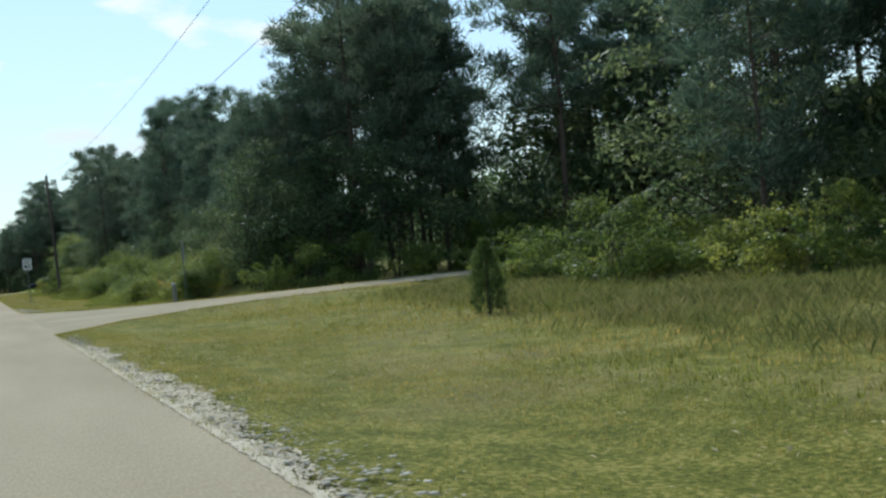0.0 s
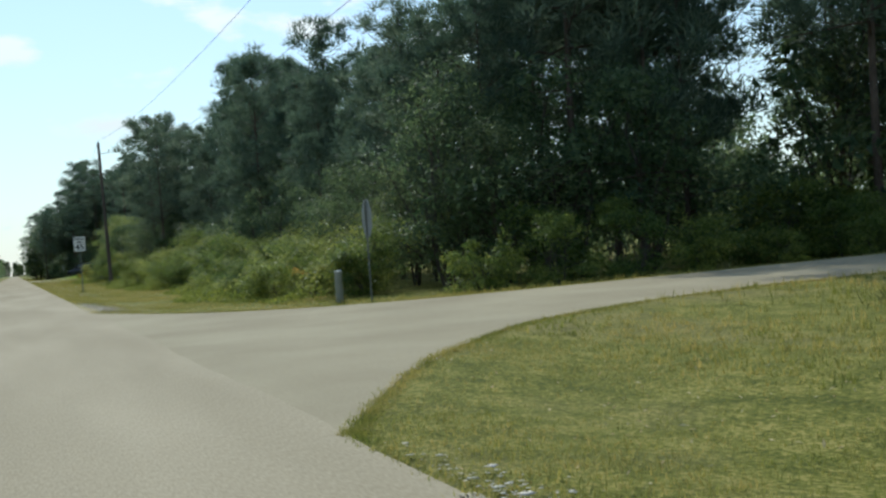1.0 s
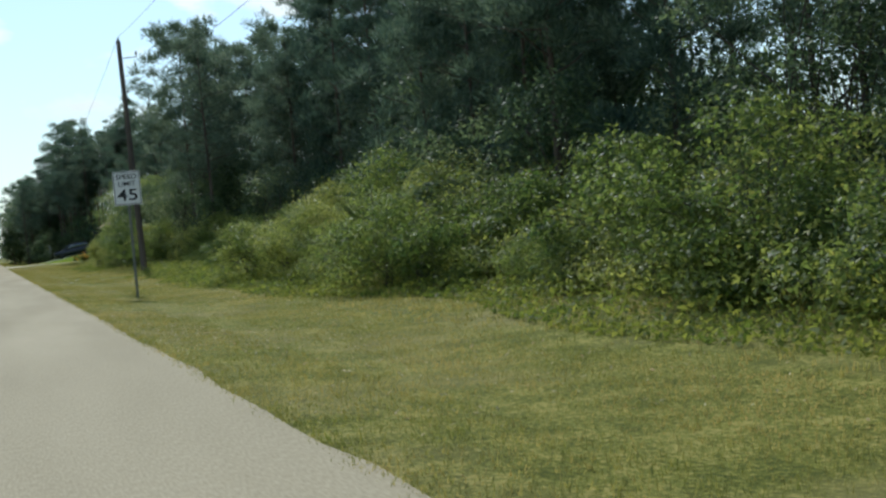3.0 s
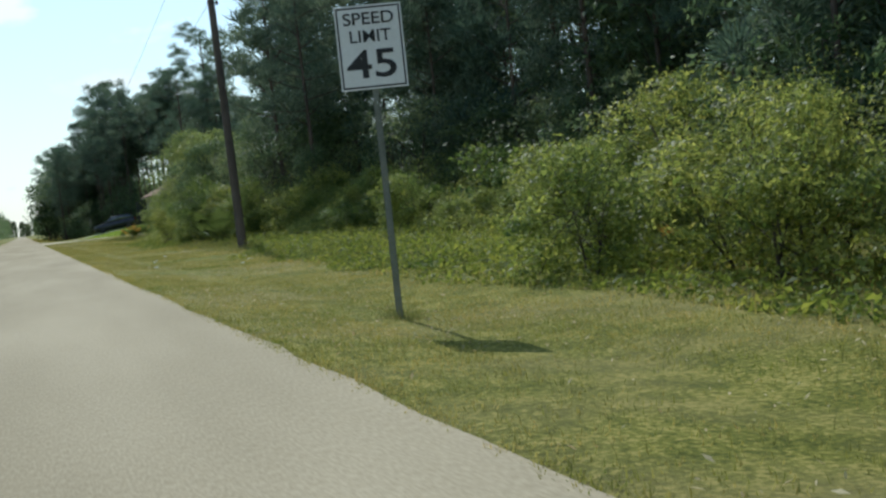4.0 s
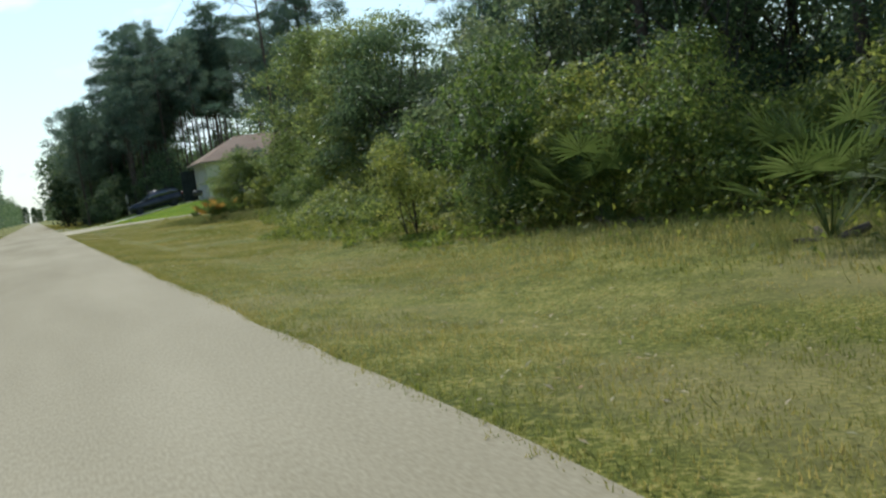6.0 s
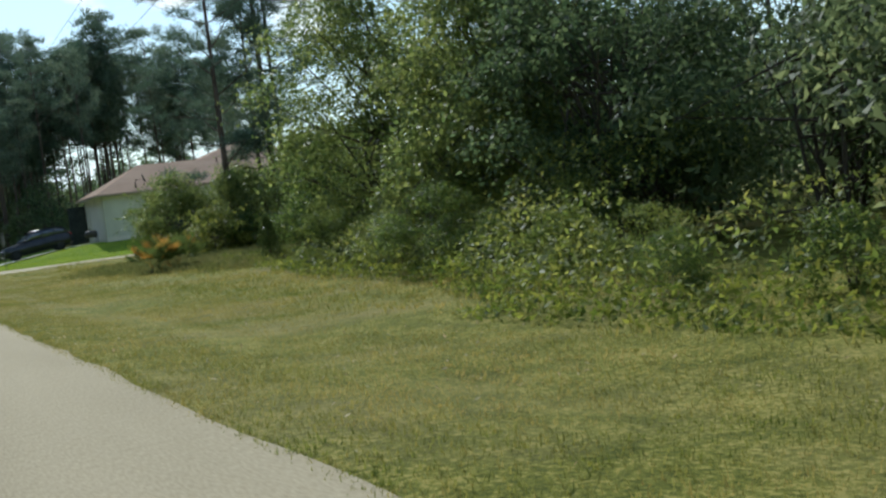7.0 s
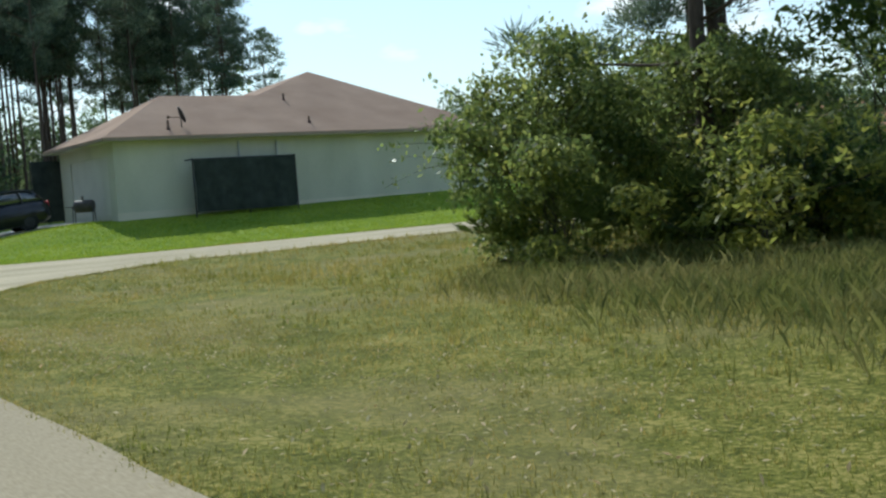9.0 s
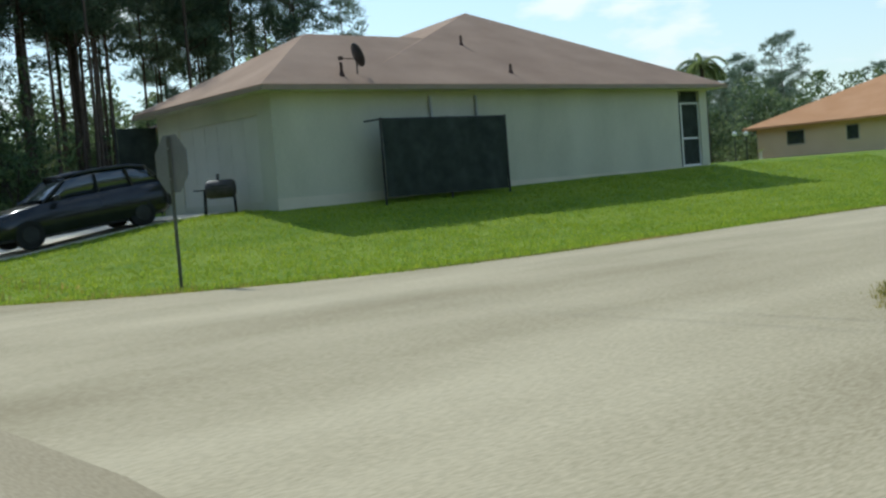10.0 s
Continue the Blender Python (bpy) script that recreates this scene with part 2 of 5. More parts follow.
M_CARPAINT = surface("dark_car_paint", (0.014, 0.015, 0.017), (0.024, 0.026, 0.03), 2, 90, 0.16, 0.0, spec=0.6)
M_TYRE = surface("tyre_rubber", (0.015, 0.015, 0.015), (0.03, 0.03, 0.03), 6, 60, 0.9, 0.2)


def glass_material():
    m = bpy.data.materials.new("window_glass")
    m.use_nodes = True
    b = m.node_tree.nodes["Principled BSDF"]
    b.inputs["Base Color"].default_value = (0.03, 0.04, 0.045, 1)
    b.inputs["Roughness"].default_value = 0.06
    b.inputs["Specular IOR Level"].default_value = 1.0
    b.inputs["IOR"].default_value = 1.7
    return m


M_GLASS = glass_material()

# ---- builders ----
def part(name, bm, material, parent=None, label=""):
    me = bpy.data.meshes.new(name)
    bm.to_mesh(me)
    bm.free()
    me.materials.append(material)
    ob = new(name, me)
    ob.parent = parent
    if label:
        ob["label"] = label
    return ob


def fast(name, verts, quads, material, parent=None, smooth=False):
    """One mesh object from arrays of corners and four-sided (or three-sided) faces."""
    me = bpy.data.meshes.new(name)
    verts, quads = np.asarray(verts, np.float32), np.asarray(quads, np.int32)
    k = quads.shape[1]
    me.vertices.add(len(verts))
    me.vertices.foreach_set("co", verts.ravel())
    me.loops.add(quads.size)
    me.loops.foreach_set("vertex_index", quads.ravel())
    me.polygons.add(len(quads))
    me.polygons.foreach_set("loop_start", np.arange(0, quads.size, k, dtype=np.int32))
    me.polygons.foreach_set("loop_total", np.full(len(quads), k, np.int32))
    if smooth:
        me.polygons.foreach_set("use_smooth", np.ones(len(quads), bool))
    me.materials.append(material)
    me.update(calc_edges=True)
    ob = new(name, me)
    ob.parent = parent
    return ob


def thing(name, at=(0, 0, 0), turn=0.0):
    ob = new(name)
    ob.matrix_basis = Matrix.Translation(at) @ Matrix.Rotation(turn, 4, "Z")
    ob.empty_display_size = 0.2
    return ob


def box(bm, x0, y0, z0, x1, y1, z1, bevel=0.0):
    r = bmesh.ops.create_cube(bm, size=1, matrix=Matrix.Translation(((x0 + x1) / 2, (y0 + y1) / 2, (z0 + z1) / 2)) @ Matrix.Diagonal((x1 - x0, y1 - y0, z1 - z0, 1)))
    if bevel:
        edges = list({e for v in r["verts"] for e in v.link_edges})
        bmesh.ops.bevel(bm, geom=edges, offset=bevel, segments=2, affect="EDGES", profile=0.6)
    return bm


def boxed(*a, **k):
    return box(bmesh.new(), *a, **k)


def rod(bm, a, b, r0, r1=None, sides=10):
    a, b = Vector(a), Vector(b)
    turn = (b - a).to_track_quat("Z", "Y").to_matrix().to_4x4()
    bmesh.ops.create_cone(bm, cap_ends=True, segments=sides, radius1=r0, radius2=r0 if r1 is None else r1, depth=(b - a).length,
                          matrix=Matrix.Translation((a + b) / 2) @ turn)
    return bm


def rodded(*a, **k):
    return rod(bmesh.new(), *a, **k)


def tube(points, radii, sides=6):
    """Corners and faces of a tapering tube along points."""
    points = np.asarray(points, float)
    n = len(points)
    ways = np.gradient(points, axis=0)
    ways /= np.linalg.norm(ways, axis=1, keepdims=True) + 1e-9
    side = np.cross(ways, (0.31, 0.93, 0.17))
    side /= np.linalg.norm(side, axis=1, keepdims=True) + 1e-9
    up = np.cross(side, ways)
    ang = np.linspace(0, 2 * np.pi, sides, endpoint=False)
    ring = np.cos(ang)[None, :, None] * side[:, None] + np.sin(ang)[None, :, None] * up[:, None]
    v = (points[:, None] + ring * np.asarray(radii)[:, None, None]).reshape(-1, 3)
    i = np.arange(n - 1)[:, None] * sides
    j = np.arange(sides)[None]
    j2 = (j + 1) % sides
    return v, np.stack([i + j, i + j2, i + sides + j2, i + sides + j], -1).reshape(-1, 4)


def joined(pieces):
    vs, fs, n = [], [], 0
    for v, f in pieces:
        vs.append(v)
        fs.append(f + n)
        n += len(v)
    return np.concatenate(vs), np.concatenate(fs)


def leaves(rng, centres, size, aspect=0.45, up=0.4, spread=0.35, three=False, out=None, loose=0.42):
    """Pointed, slightly folded leaves round the given places; out: the way that their upper faces turn."""
    n = len(centres)
    way = rng.normal(size=(n, 3))
    way /= np.linalg.norm(way, axis=1, keepdims=True)
    nor = rng.normal(size=(n, 3)) * (1 - up) + np.array([0, 0, 1.0]) * up
    if out is not None:
        nor = out / (np.linalg.norm(out, axis=1, keepdims=True) + 1e-9) + rng.normal(size=(n, 3)) * loose
        nor /= np.linalg.norm(nor, axis=1, keepdims=True)
        way = way - nor * np.sum(way * nor, 1, keepdims=True) * 0.85 - (0, 0, 0.25)
        way /= np.linalg.norm(way, axis=1, keepdims=True) + 1e-9
    side = np.cross(way, nor)
    side /= np.linalg.norm(side, axis=1, keepdims=True) + 1e-9
    nor = np.cross(side, way)
    s = size * (1 + spread * rng.normal(size=(n, 1))).clip(0.4, 1.8)
    a = centres - way * s * 0.5
    b = centres + side * s * aspect * 0.5 + nor * s * 0.06
    c = centres + way * s * 0.5
    d = centres - side * s * aspect * 0.5 + nor * s * 0.06
    if three:
        return np.stack([a + side * s * aspect * 0.3, b + way * s * 0.15, c - side * s * aspect * 0.4], 1).reshape(-1, 3), np.arange(3 * n).reshape(-1, 3)
    v = np.stack([a, b, c, d], 1).reshape(-1, 3)
    f = np.arange(4 * n).reshape(-1, 4)
    return v, f


def needles(rng, centres, ways, length=0.3, width=0.018, count=18):
    """Tufts of long needles that fan out round a shoot."""
    n = len(centres)
    c = np.repeat(centres, count, 0)
    w = rng.normal(size=(n * count, 3)) * 0.75 + np.repeat(ways, count, 0) * 0.8
    w /= np.linalg.norm(w, axis=1, keepdims=True)
    s = np.cross(w, rng.normal(size=w.shape))
    s /= np.linalg.norm(s, axis=1, keepdims=True) + 1e-9
    l = length * rng.uniform(0.6, 1.2, (n * count, 1))
    v = np.stack([c - s * width, c + s * width, c + w * l], 1).reshape(-1, 3)
    return v, np.arange(3 * n * count).reshape(-1, 3)


def smooth01(x):
    x = np.clip(x, 0, 1)
    return x * x * (3 - 2 * x)


EDGE_R, EDGE_L = 1.42, -2.82              # the main road's edges
R1A, R1B, R2A, R2B = 28.3, 33.5, 162.9, 168.6   # the side roads' edges
FLARES = {R1A: (7.2, 7.26), R2A: (8.8, 7.0)}


def side_road_halfway(x, near, far):
    """The side road's edges at x, with the flare at its mouth."""
    x = np.asarray(x, float)
    s = np.clip(1 - (x - EDGE_R) / 10.0, 0, 1) ** 3
    if near == R1A:
        drift = 0.11 * np.clip(x - 7, 0, 20)
        return near + drift - FLARES[near][0] * s, far + drift + FLARES[near][1] * np.exp(-np.maximum(x - EDGE_R, 0) / 1.65)
    return near - FLARES[near][0] * s, far + FLARES[near][1] * s


def on_road(x, y, grow=0.0):
    r = (x > EDGE_L - grow) & (x < EDGE_R + grow)
    for near, far in ((R1A, R1B), (R2A, R2B)):
        a, b = side_road_halfway(np.maximum(x, EDGE_R), near, far)
        r |= (x >= EDGE_R - 0.1) & (y > a - grow) & (y < b + grow)
    return r


def ground_z(x, y):
    """Height of the ground: a shallow verge along the road and the raised pad of the house."""
    x, y = np.asarray(x, float), np.asarray(y, float)
    verge = -0.16 * smooth01((x - EDGE_R - 0.2) / 1.6) - 0.14 * smooth01((EDGE_L - 0.2 - x) / 1.6)
    for near, far in ((R1A, R1B), (R2A, R2B)):
        a, b = side_road_halfway(np.maximum(x, EDGE_R), near, far)
        away = np.maximum(np.maximum(a - y, y - b), 0)
        verge = verge * np.where(x > 0, smooth01(away / 2.5), 1)
    pad = (0.95 + 0.018 * np.clip(x - 13, 0, 18)) * np.clip((y - 171) / 10, 0, 1) ** 2 * smooth01((x - 3.6) / 9.6)
    bumps = 0.014 * np.sin(x * 1.3 + 0.7 * y) * np.sin(y * 0.9 - 0.4 * x) * smooth01((x - EDGE_R - 0.3) / 1.5)
    return verge + pad + bumps

# ---- ground and roads ----
def build_ground():
    xs = np.unique(np.r_[-1500, -600, -250, -120, -60, -30, -15, np.arange(-8, 45, 0.8), EDGE_L, EDGE_R, 55, 70, 100, 150, 300, 700, 1500])
    ys = np.unique(np.r_[-1500, -500, -200, -100, -50, -25, np.arange(-12, 215, 0.8), 225, 240, 270, 320, 400, 600, 1000, 1800])
    gx, gy = np.meshgrid(xs, ys, indexing="ij")
    gz = ground_z(gx, gy)
    gz = np.where(on_road(gx, gy, 0.0), -0.016, gz - 0.012)
    v = np.stack([gx, gy, gz], -1).reshape(-1, 3)
    i = np.arange(len(xs) - 1)[:, None] * len(ys)
    j = np.arange(len(ys) - 1)[None]
    f = np.stack([i + j, i + len(ys) + j, i + len(ys) + j + 1, i + j + 1], -1).reshape(-1, 4)
    ob = fast("ground", v, f, M_GROUND, smooth=True)
    tagged(ob, "patchy olive green and straw mown turf beside the road", "ground", kind="structure")


def strip(name, material, rows, label, category="road"):
    """A paved sheet from rows of (left, right) corners, with a thin side all round."""
    bm = bmesh.new()
    tops = [(bm.verts.new(a), bm.verts.new(b)) for a, b in rows]
    for (a, b), (c, d) in zip(tops, tops[1:]):
        bm.faces.new((a, b, d, c))
    bmesh.ops.recalc_face_normals(bm, faces=bm.faces)
    if sum(f.normal.z for f in bm.faces) < 0:
        bmesh.ops.reverse_faces(bm, faces=bm.faces)
    r = bmesh.ops.extrude_face_region(bm, geom=list(bm.faces))
    bmesh.ops.translate(bm, verts=[e for e in r["geom"] if isinstance(e, bmesh.types.BMVert)], vec=(0, 0, -0.12))
    bmesh.ops.recalc_face_normals(bm, faces=bm.faces)
    ob = part(name, bm, material)
    return tagged(ob, label, category, kind="structure")


rng_edge = np.random.default_rng(5)
build_ground()
ys_main = np.r_[np.arange(-40, 230, 0.6), np.arange(230, 1500, 40.0)]
wob = 0.02 * np.sin(ys_main * 0.9) + 0.012 * np.sin(ys_main * 2.9 + 1) + rng_edge.normal(size=len(ys_main)) * 0.012
strip("road", M_ROAD, [((EDGE_L - w, y, 0.0), (EDGE_R + w, y, 0.0)) for y, w in zip(ys_main, wob)], "pale sun-bleached asphalt country road with ragged edges")
for number, (near, far) in enumerate(((R1A, R1B), (R2A, R2B))):
    xs_side = np.r_[np.linspace(EDGE_R - 0.3, 12, 60), np.arange(12.6, 60, 0.7), 120, 260]
    rows = []
    for x in xs_side:
        a, b = side_road_halfway(max(x, EDGE_R), near, far)
        w = 0.04 * math.sin(x * 2.3) + rng_edge.normal() * 0.02
        rows.append(((x, float(a) - w, -0.003), (x, float(b) + w, -0.003)))
    strip(f"side_road_{number + 1}", M_SIDE if number else M_SIDE_OLD, rows, "worn grey side road of patched asphalt joining the main road")


def lawn_bed():
    """The bright turf of the house's plot, a sheet that follows the slope."""
    xs, ys = np.unique(np.r_[np.arange(2.2, 46, 0.8), np.arange(46, 96, 4.0)]), np.arange(168.0, 199, 0.8)
    gx, gy = np.meshgrid(xs, ys, indexing="ij")
    edge = side_road_halfway(gx, R2A, R2B)[1]
    gy = np.maximum(gy, edge + 0.05 + 0.02 * (gy - 168))
    gz = ground_z(gx, gy) + np.where(gx > 45, 0.022, -0.002)
    v = np.stack([gx, gy, gz], -1).reshape(-1, 3)
    i, j = np.arange(len(xs) - 1)[:, None] * len(ys), np.arange(len(ys) - 1)[None]
    f = np.stack([i + j, i + len(ys) + j, i + len(ys) + j + 1, i + j + 1], -1).reshape(-1, 4)
    tagged(fast("lawn_turf", v, f, M_LAWNBED, smooth=True), "bright green mown turf round the house", "lawn", kind="structure")


lawn_bed()


def gravel(name, spots, count, seed):
    """Broken pale stones and shell along the road's ragged edge."""
    rng = np.random.default_rng(seed)
    shape = np.array([(1, 0, 0), (-0.9, 0.2, 0), (0, 1, 0.1), (0.1, -0.9, 0), (0, 0, 0.7), (0, 0, -0.5)], float)
    tri = np.array([(0, 2, 4), (2, 1, 4), (1, 3, 4), (3, 0, 4), (2, 0, 5), (1, 2, 5), (3, 1, 5), (0, 3, 5)])
    vs, fs = [], []
    for k in range(count):
        x, y, sx, sy = spots[k % len(spots)]
        px, py = x + abs(rng.normal()) * sx, y + rng.normal() * sy
        s = rng.uniform(0.005, 0.018) * (2.6 if rng.random() < 0.08 else 1)
        a = rng.uniform(0, 6.28)
        q = shape * s * rng.uniform(0.7, 1.2, (6, 3))
        q = np.c_[q[:, 0] * math.cos(a) - q[:, 1] * math.sin(a), q[:, 0] * math.sin(a) + q[:, 1] * math.cos(a), q[:, 2] * 0.2]
        vs.append(q + (px, py, float(ground_z(px, py)) + 0.012 + s * 0.1))
        fs.append(tri + 6 * k)
    ob = fast(name, np.concatenate(vs), np.concatenate(fs), M_STONE)
    tagged(ob, "loose pale gravel and broken shell at the asphalt's edge", "gravel", kind="stuff")


def shoulder(y0, y1, width, seed, crest=0.5):
    """A ragged band of crushed shell and sand beside the asphalt, broken by turf."""
    rng = np.random.default_rng(seed)
    ys = np.arange(y0, y1, 0.035)
    u = (ys - y0) / (y1 - y0)
    swell = np.sin(np.pi * np.where(u < crest, 0.5 * u / crest, 0.5 + 0.5 * (u - crest) / (1 - crest))) ** 0.8
    w = np.maximum(width * swell * (0.8 + 0.2 * np.sin(ys * 0.9) + 0.14 * np.sin(ys * 3.7 + 1)), 0.03)
    n = 21
    cols = np.linspace(0, 1, n)
    bend = np.where((ys > 33.6) & (ys < R1B + FLARES[R1A][1]), -1.65 * np.log(np.clip((ys - R1B) / FLARES[R1A][1], 0.2, 1)), 0.0)
    x = EDGE_R - 0.05 + bend[:, None] + (w[:, None] + 0.04) * cols + rng.normal(size=(len(ys), n)) * 0.007
    y = ys[:, None] + rng.normal(size=x.shape) * 0.008
    lumps = np.sin(x * 17 + 2 * np.sin(y * 5)) * np.sin(y * 13 + x * 4)
    z = ground_z(x, y) + 0.005 + 0.0018 * lumps + rng.normal(size=x.shape) * 0.0008
    v = np.stack([x, y, z], -1).reshape(-1, 3)
    bare = 0.3 * lumps + 0.35 * np.sin(y * 4.3 + 3 * x) * np.sin(x * 9 - y) + rng.normal(size=x.shape) * 0.5 + 1.0 - 1.3 * cols ** 1.5 > 0
    i, j = np.arange(len(ys) - 1)[:, None] * n, np.arange(n - 1)[None]
    f = np.stack([i + j, i + j + 1, i + j + n + 1, i + j + n], -1)[bare[:-1, :-1]]
    tagged(fast("shoulder", v, f, M_SAND, smooth=True), "ragged band of cream shell sand along the asphalt", "gravel", kind="structure")


shoulder(1.5, 19.5, 0.42, 41)
shoulder(40.8, 49.0, 0.85, 42, crest=0.28)
shoulder(35.8, 41.4, 0.16, 43)
gravel("gravel", [(1.44, 7, 0.17, 2.2), (1.44, 13, 0.14, 3.0), (1.46, 4.5, 0.2, 1.6), (1.46, 18.0, 0.12, 1.0)], 2600, 3)
gravel("gravel", [(1.65, 42.8, 0.3, 1.4), (1.5, 45.5, 0.22, 1.6)], 3000, 4)

# ---- grass ----
def tufts(name, material, places, height, blades, seed, label, width=0.006, lean=0.5, apart=0.035):
    rng = np.random.default_rng(seed)
    n = len(places)
    c = np.repeat(places, blades, 0) + np.c_[rng.normal(size=(n * blades, 2)) * apart, np.zeros(n * blades)]
    h = height * rng.uniform(0.45, 1.35, (n * blades, 1)) * np.repeat(rng.uniform(0.6, 1.4, (n, 1)), blades, 0)
    a = rng.uniform(0, 2 * np.pi, n * blades)
    out = np.c_[np.cos(a), np.sin(a), np.zeros(len(a))]
    side = np.c_[-np.sin(a), np.cos(a), np.zeros(len(a))] * width
    bend = rng.uniform(0.1, 1, (len(a), 1)) * lean
    mid = c + out * h * bend * 0.35 + (0, 0, 1) * h * 0.55
    tip = c + out * h * bend + (0, 0, 1) * h * np.sqrt(np.clip(1 - bend**2 * 0.6, 0.1, 1))
    if height < 0.15:
        v = np.stack([c - side, c + side, tip], 1).reshape(-1, 3)
        f = np.arange(len(v)).reshape(-1, 3)
    else:
        v = np.stack([c - side, c + side, mid, tip], 1).reshape(-1, 3)
        f = np.arange(len(v)).reshape(-1, 4)[:, [0, 1, 3, 2]]
    tagged(fast(name, v, f, material), label, "grass", kind="stuff")


def scatter(rng, n, x0, x1, y0, y1, keep=lambda x, y: np.ones(len(x), bool)):
    x, y = rng.uniform(x0, x1, n), rng.uniform(y0, y1, n)
    ok = keep(x, y) & ~on_road(x, y, -0.04)
    x, y = x[ok], y[ok]
    return np.c_[x, y, ground_z(x, y) - 0.01]


rng = np.random.default_rng(11)


def patchy(x, y):
    return np.sin(x * 1.1 + 2 * np.sin(y * 0.31)) + np.sin(y * 0.7 + x * 0.6) + rng.normal(size=len(x)) * 0.9 > -1.0


tufts("grass", M_GRASS, scatter(rng, 150000, 1.36, 4.6, 0, 172, patchy), 0.032, 4, 21, "short mown verge grass, olive and straw coloured", width=0.0035, lean=1.0)
def edge_places(rng):
    """Places close along the asphalt's edges."""
    y = rng.uniform(0, 172, 9000)
    out = [np.c_[EDGE_R + np.abs(rng.normal(size=len(y))) * 0.07 - 0.03, y]]
    for near, far in ((R1A, R1B), (R2A, R2B)):
        x = EDGE_R + rng.uniform(0, 1, 5000) ** 1.6 * 22
        a, b = side_road_halfway(x, near, far)
        out.append(np.c_[x, a - np.abs(rng.normal(size=len(x))) * 0.08 + 0.03])
        out.append(np.c_[x, b + np.abs(rng.normal(size=len(x))) * 0.08 - 0.03])
    p = np.concatenate(out)
    p = p[~on_road(p[:, 0], p[:, 1], -0.06) & (patchy(p[:, 0], p[:, 1]) | (rng.random(len(p)) < 0.4))]
    return np.c_[p, ground_z(p[:, 0], p[:, 1]) - 0.008]


tufts("grass", M_GRASS, edge_places(rng), 0.027, 4, 19, "ragged grass creeping over the asphalt's edge", width=0.004, lean=1.0)
tufts("grass", M_GRASS, scatter(rng, 30000, 4.6, 7.5, 0, 172, patchy), 0.06, 4, 20, "mown verge grass nearer the thicket", width=0.007, lean=0.8)
tufts("grass", M_GRASS, scatter(rng, 9000, 7.5, 14, 0, 38, patchy), 0.10, 4, 22, "rough grass in front of the thicket", width=0.008)
tufts("grass", M_GRASS, scatter(rng, 12000, 7, 20, 136, 163, patchy), 0.10, 4, 24, "rough unmown grass of the clearing", width=0.008)
tufts("tall_grass", M_TALL, scatter(rng, 9000, 5.5, 14, 4, 26, lambda x, y: (rng.random(len(x)) < smooth01((x - 5.6 - 0.16 * np.maximum(y - 8, 0)) / 3.5)) & patchy(x, y)), 0.17, 12, 23, "olive brown seeding grass before the thicket", width=0.003, lean=0.7, apart=0.13)
tufts("tall_grass", M_TALL, scatter(rng, 10000, 5.2, 13, 136, 153, lambda x, y: (rng.random(len(x)) < smooth01((x - 4.9 - 0.3 * np.abs(y - 146) ** 0.8) / 3.0)) & patchy(x, y)), 0.17, 12, 25, "olive brown seeding grass of the clearing", width=0.003, lean=0.7, apart=0.13)
tufts("tall_grass", M_TALL, scatter(rng, 6000, 5, 9.4, 84, 108, lambda x, y: (rng.random(len(x)) < smooth01((x - 4.8) / 2.2)) & patchy(x, y)), 0.14, 11, 26, "dry uncut grass round the foot of the pole", width=0.003, lean=0.8, apart=0.13)
tufts("lawn", M_LAWN, scatter(rng, 48000, 2.5, 40, 168.7, 182.9, lambda x, y: ((y < 180.5) | (x < 13)) & ~((y > 182.9) & (x < 13.2))), 0.06, 4, 27, "bright green sunlit lawn sloping up to the house", width=0.012, lean=0.8)
tufts("grass", M_GRASS, scatter(rng, 7000, -7, -2.85, 95, 200, patchy), 0.10, 4, 28, "verge grass across the road", width=0.012)
tufts("grass", M_GRASS, scatter(rng, 6000, 1.4, 6, 172, 300, patchy), 0.10, 4, 29, "verge grass beyond the side road", width=0.014)

def straw_litter():
    """Dead blades, leaf scraps and clippings lying pale on the turf."""
    rng = np.random.default_rng(61)
    y = np.r_[rng.uniform(0, 172, 14000), rng.uniform(136, 163, 9000), rng.uniform(56, 100, 5000)]
    x = EDGE_R + 0.1 + np.abs(rng.normal(size=len(y))) * 2.6
    clump = np.sin(x * 1.3 + y * 0.4) + np.sin(y * 1.1 - x * 0.7) + rng.normal(size=len(y)) * 0.8
    ok = ~on_road(x, y, 0.02) & (clump > -0.2)
    c = np.c_[x, y, ground_z(x, y) + 0.012 + rng.uniform(0, 0.015, len(y))][ok]
    out = np.c_[rng.normal(size=(len(c), 2)) * 0.25, np.ones(len(c))]
    tagged(fast("straw_litter", *leaves(rng, c, 0.034, 0.35, out=out, loose=0.25), M_STRAW), "pale dead blades and leaf scraps strewn over the turf", "litter", kind="stuff")


straw_litter()

# ---- trees and shrubs ----
def limb_path(rng, start, way, length, steps=4, droop=0.0, wander=0.12):
    p, w, out = np.array(start, float), np.array(way, float), []
    for k in range(steps + 1):
        out.append(p.copy())
        w = w + rng.normal(size=3) * wander + (0, 0, -droop)
        w /= np.linalg.norm(w)
        p = p + w * length / steps
    return np.array(out)


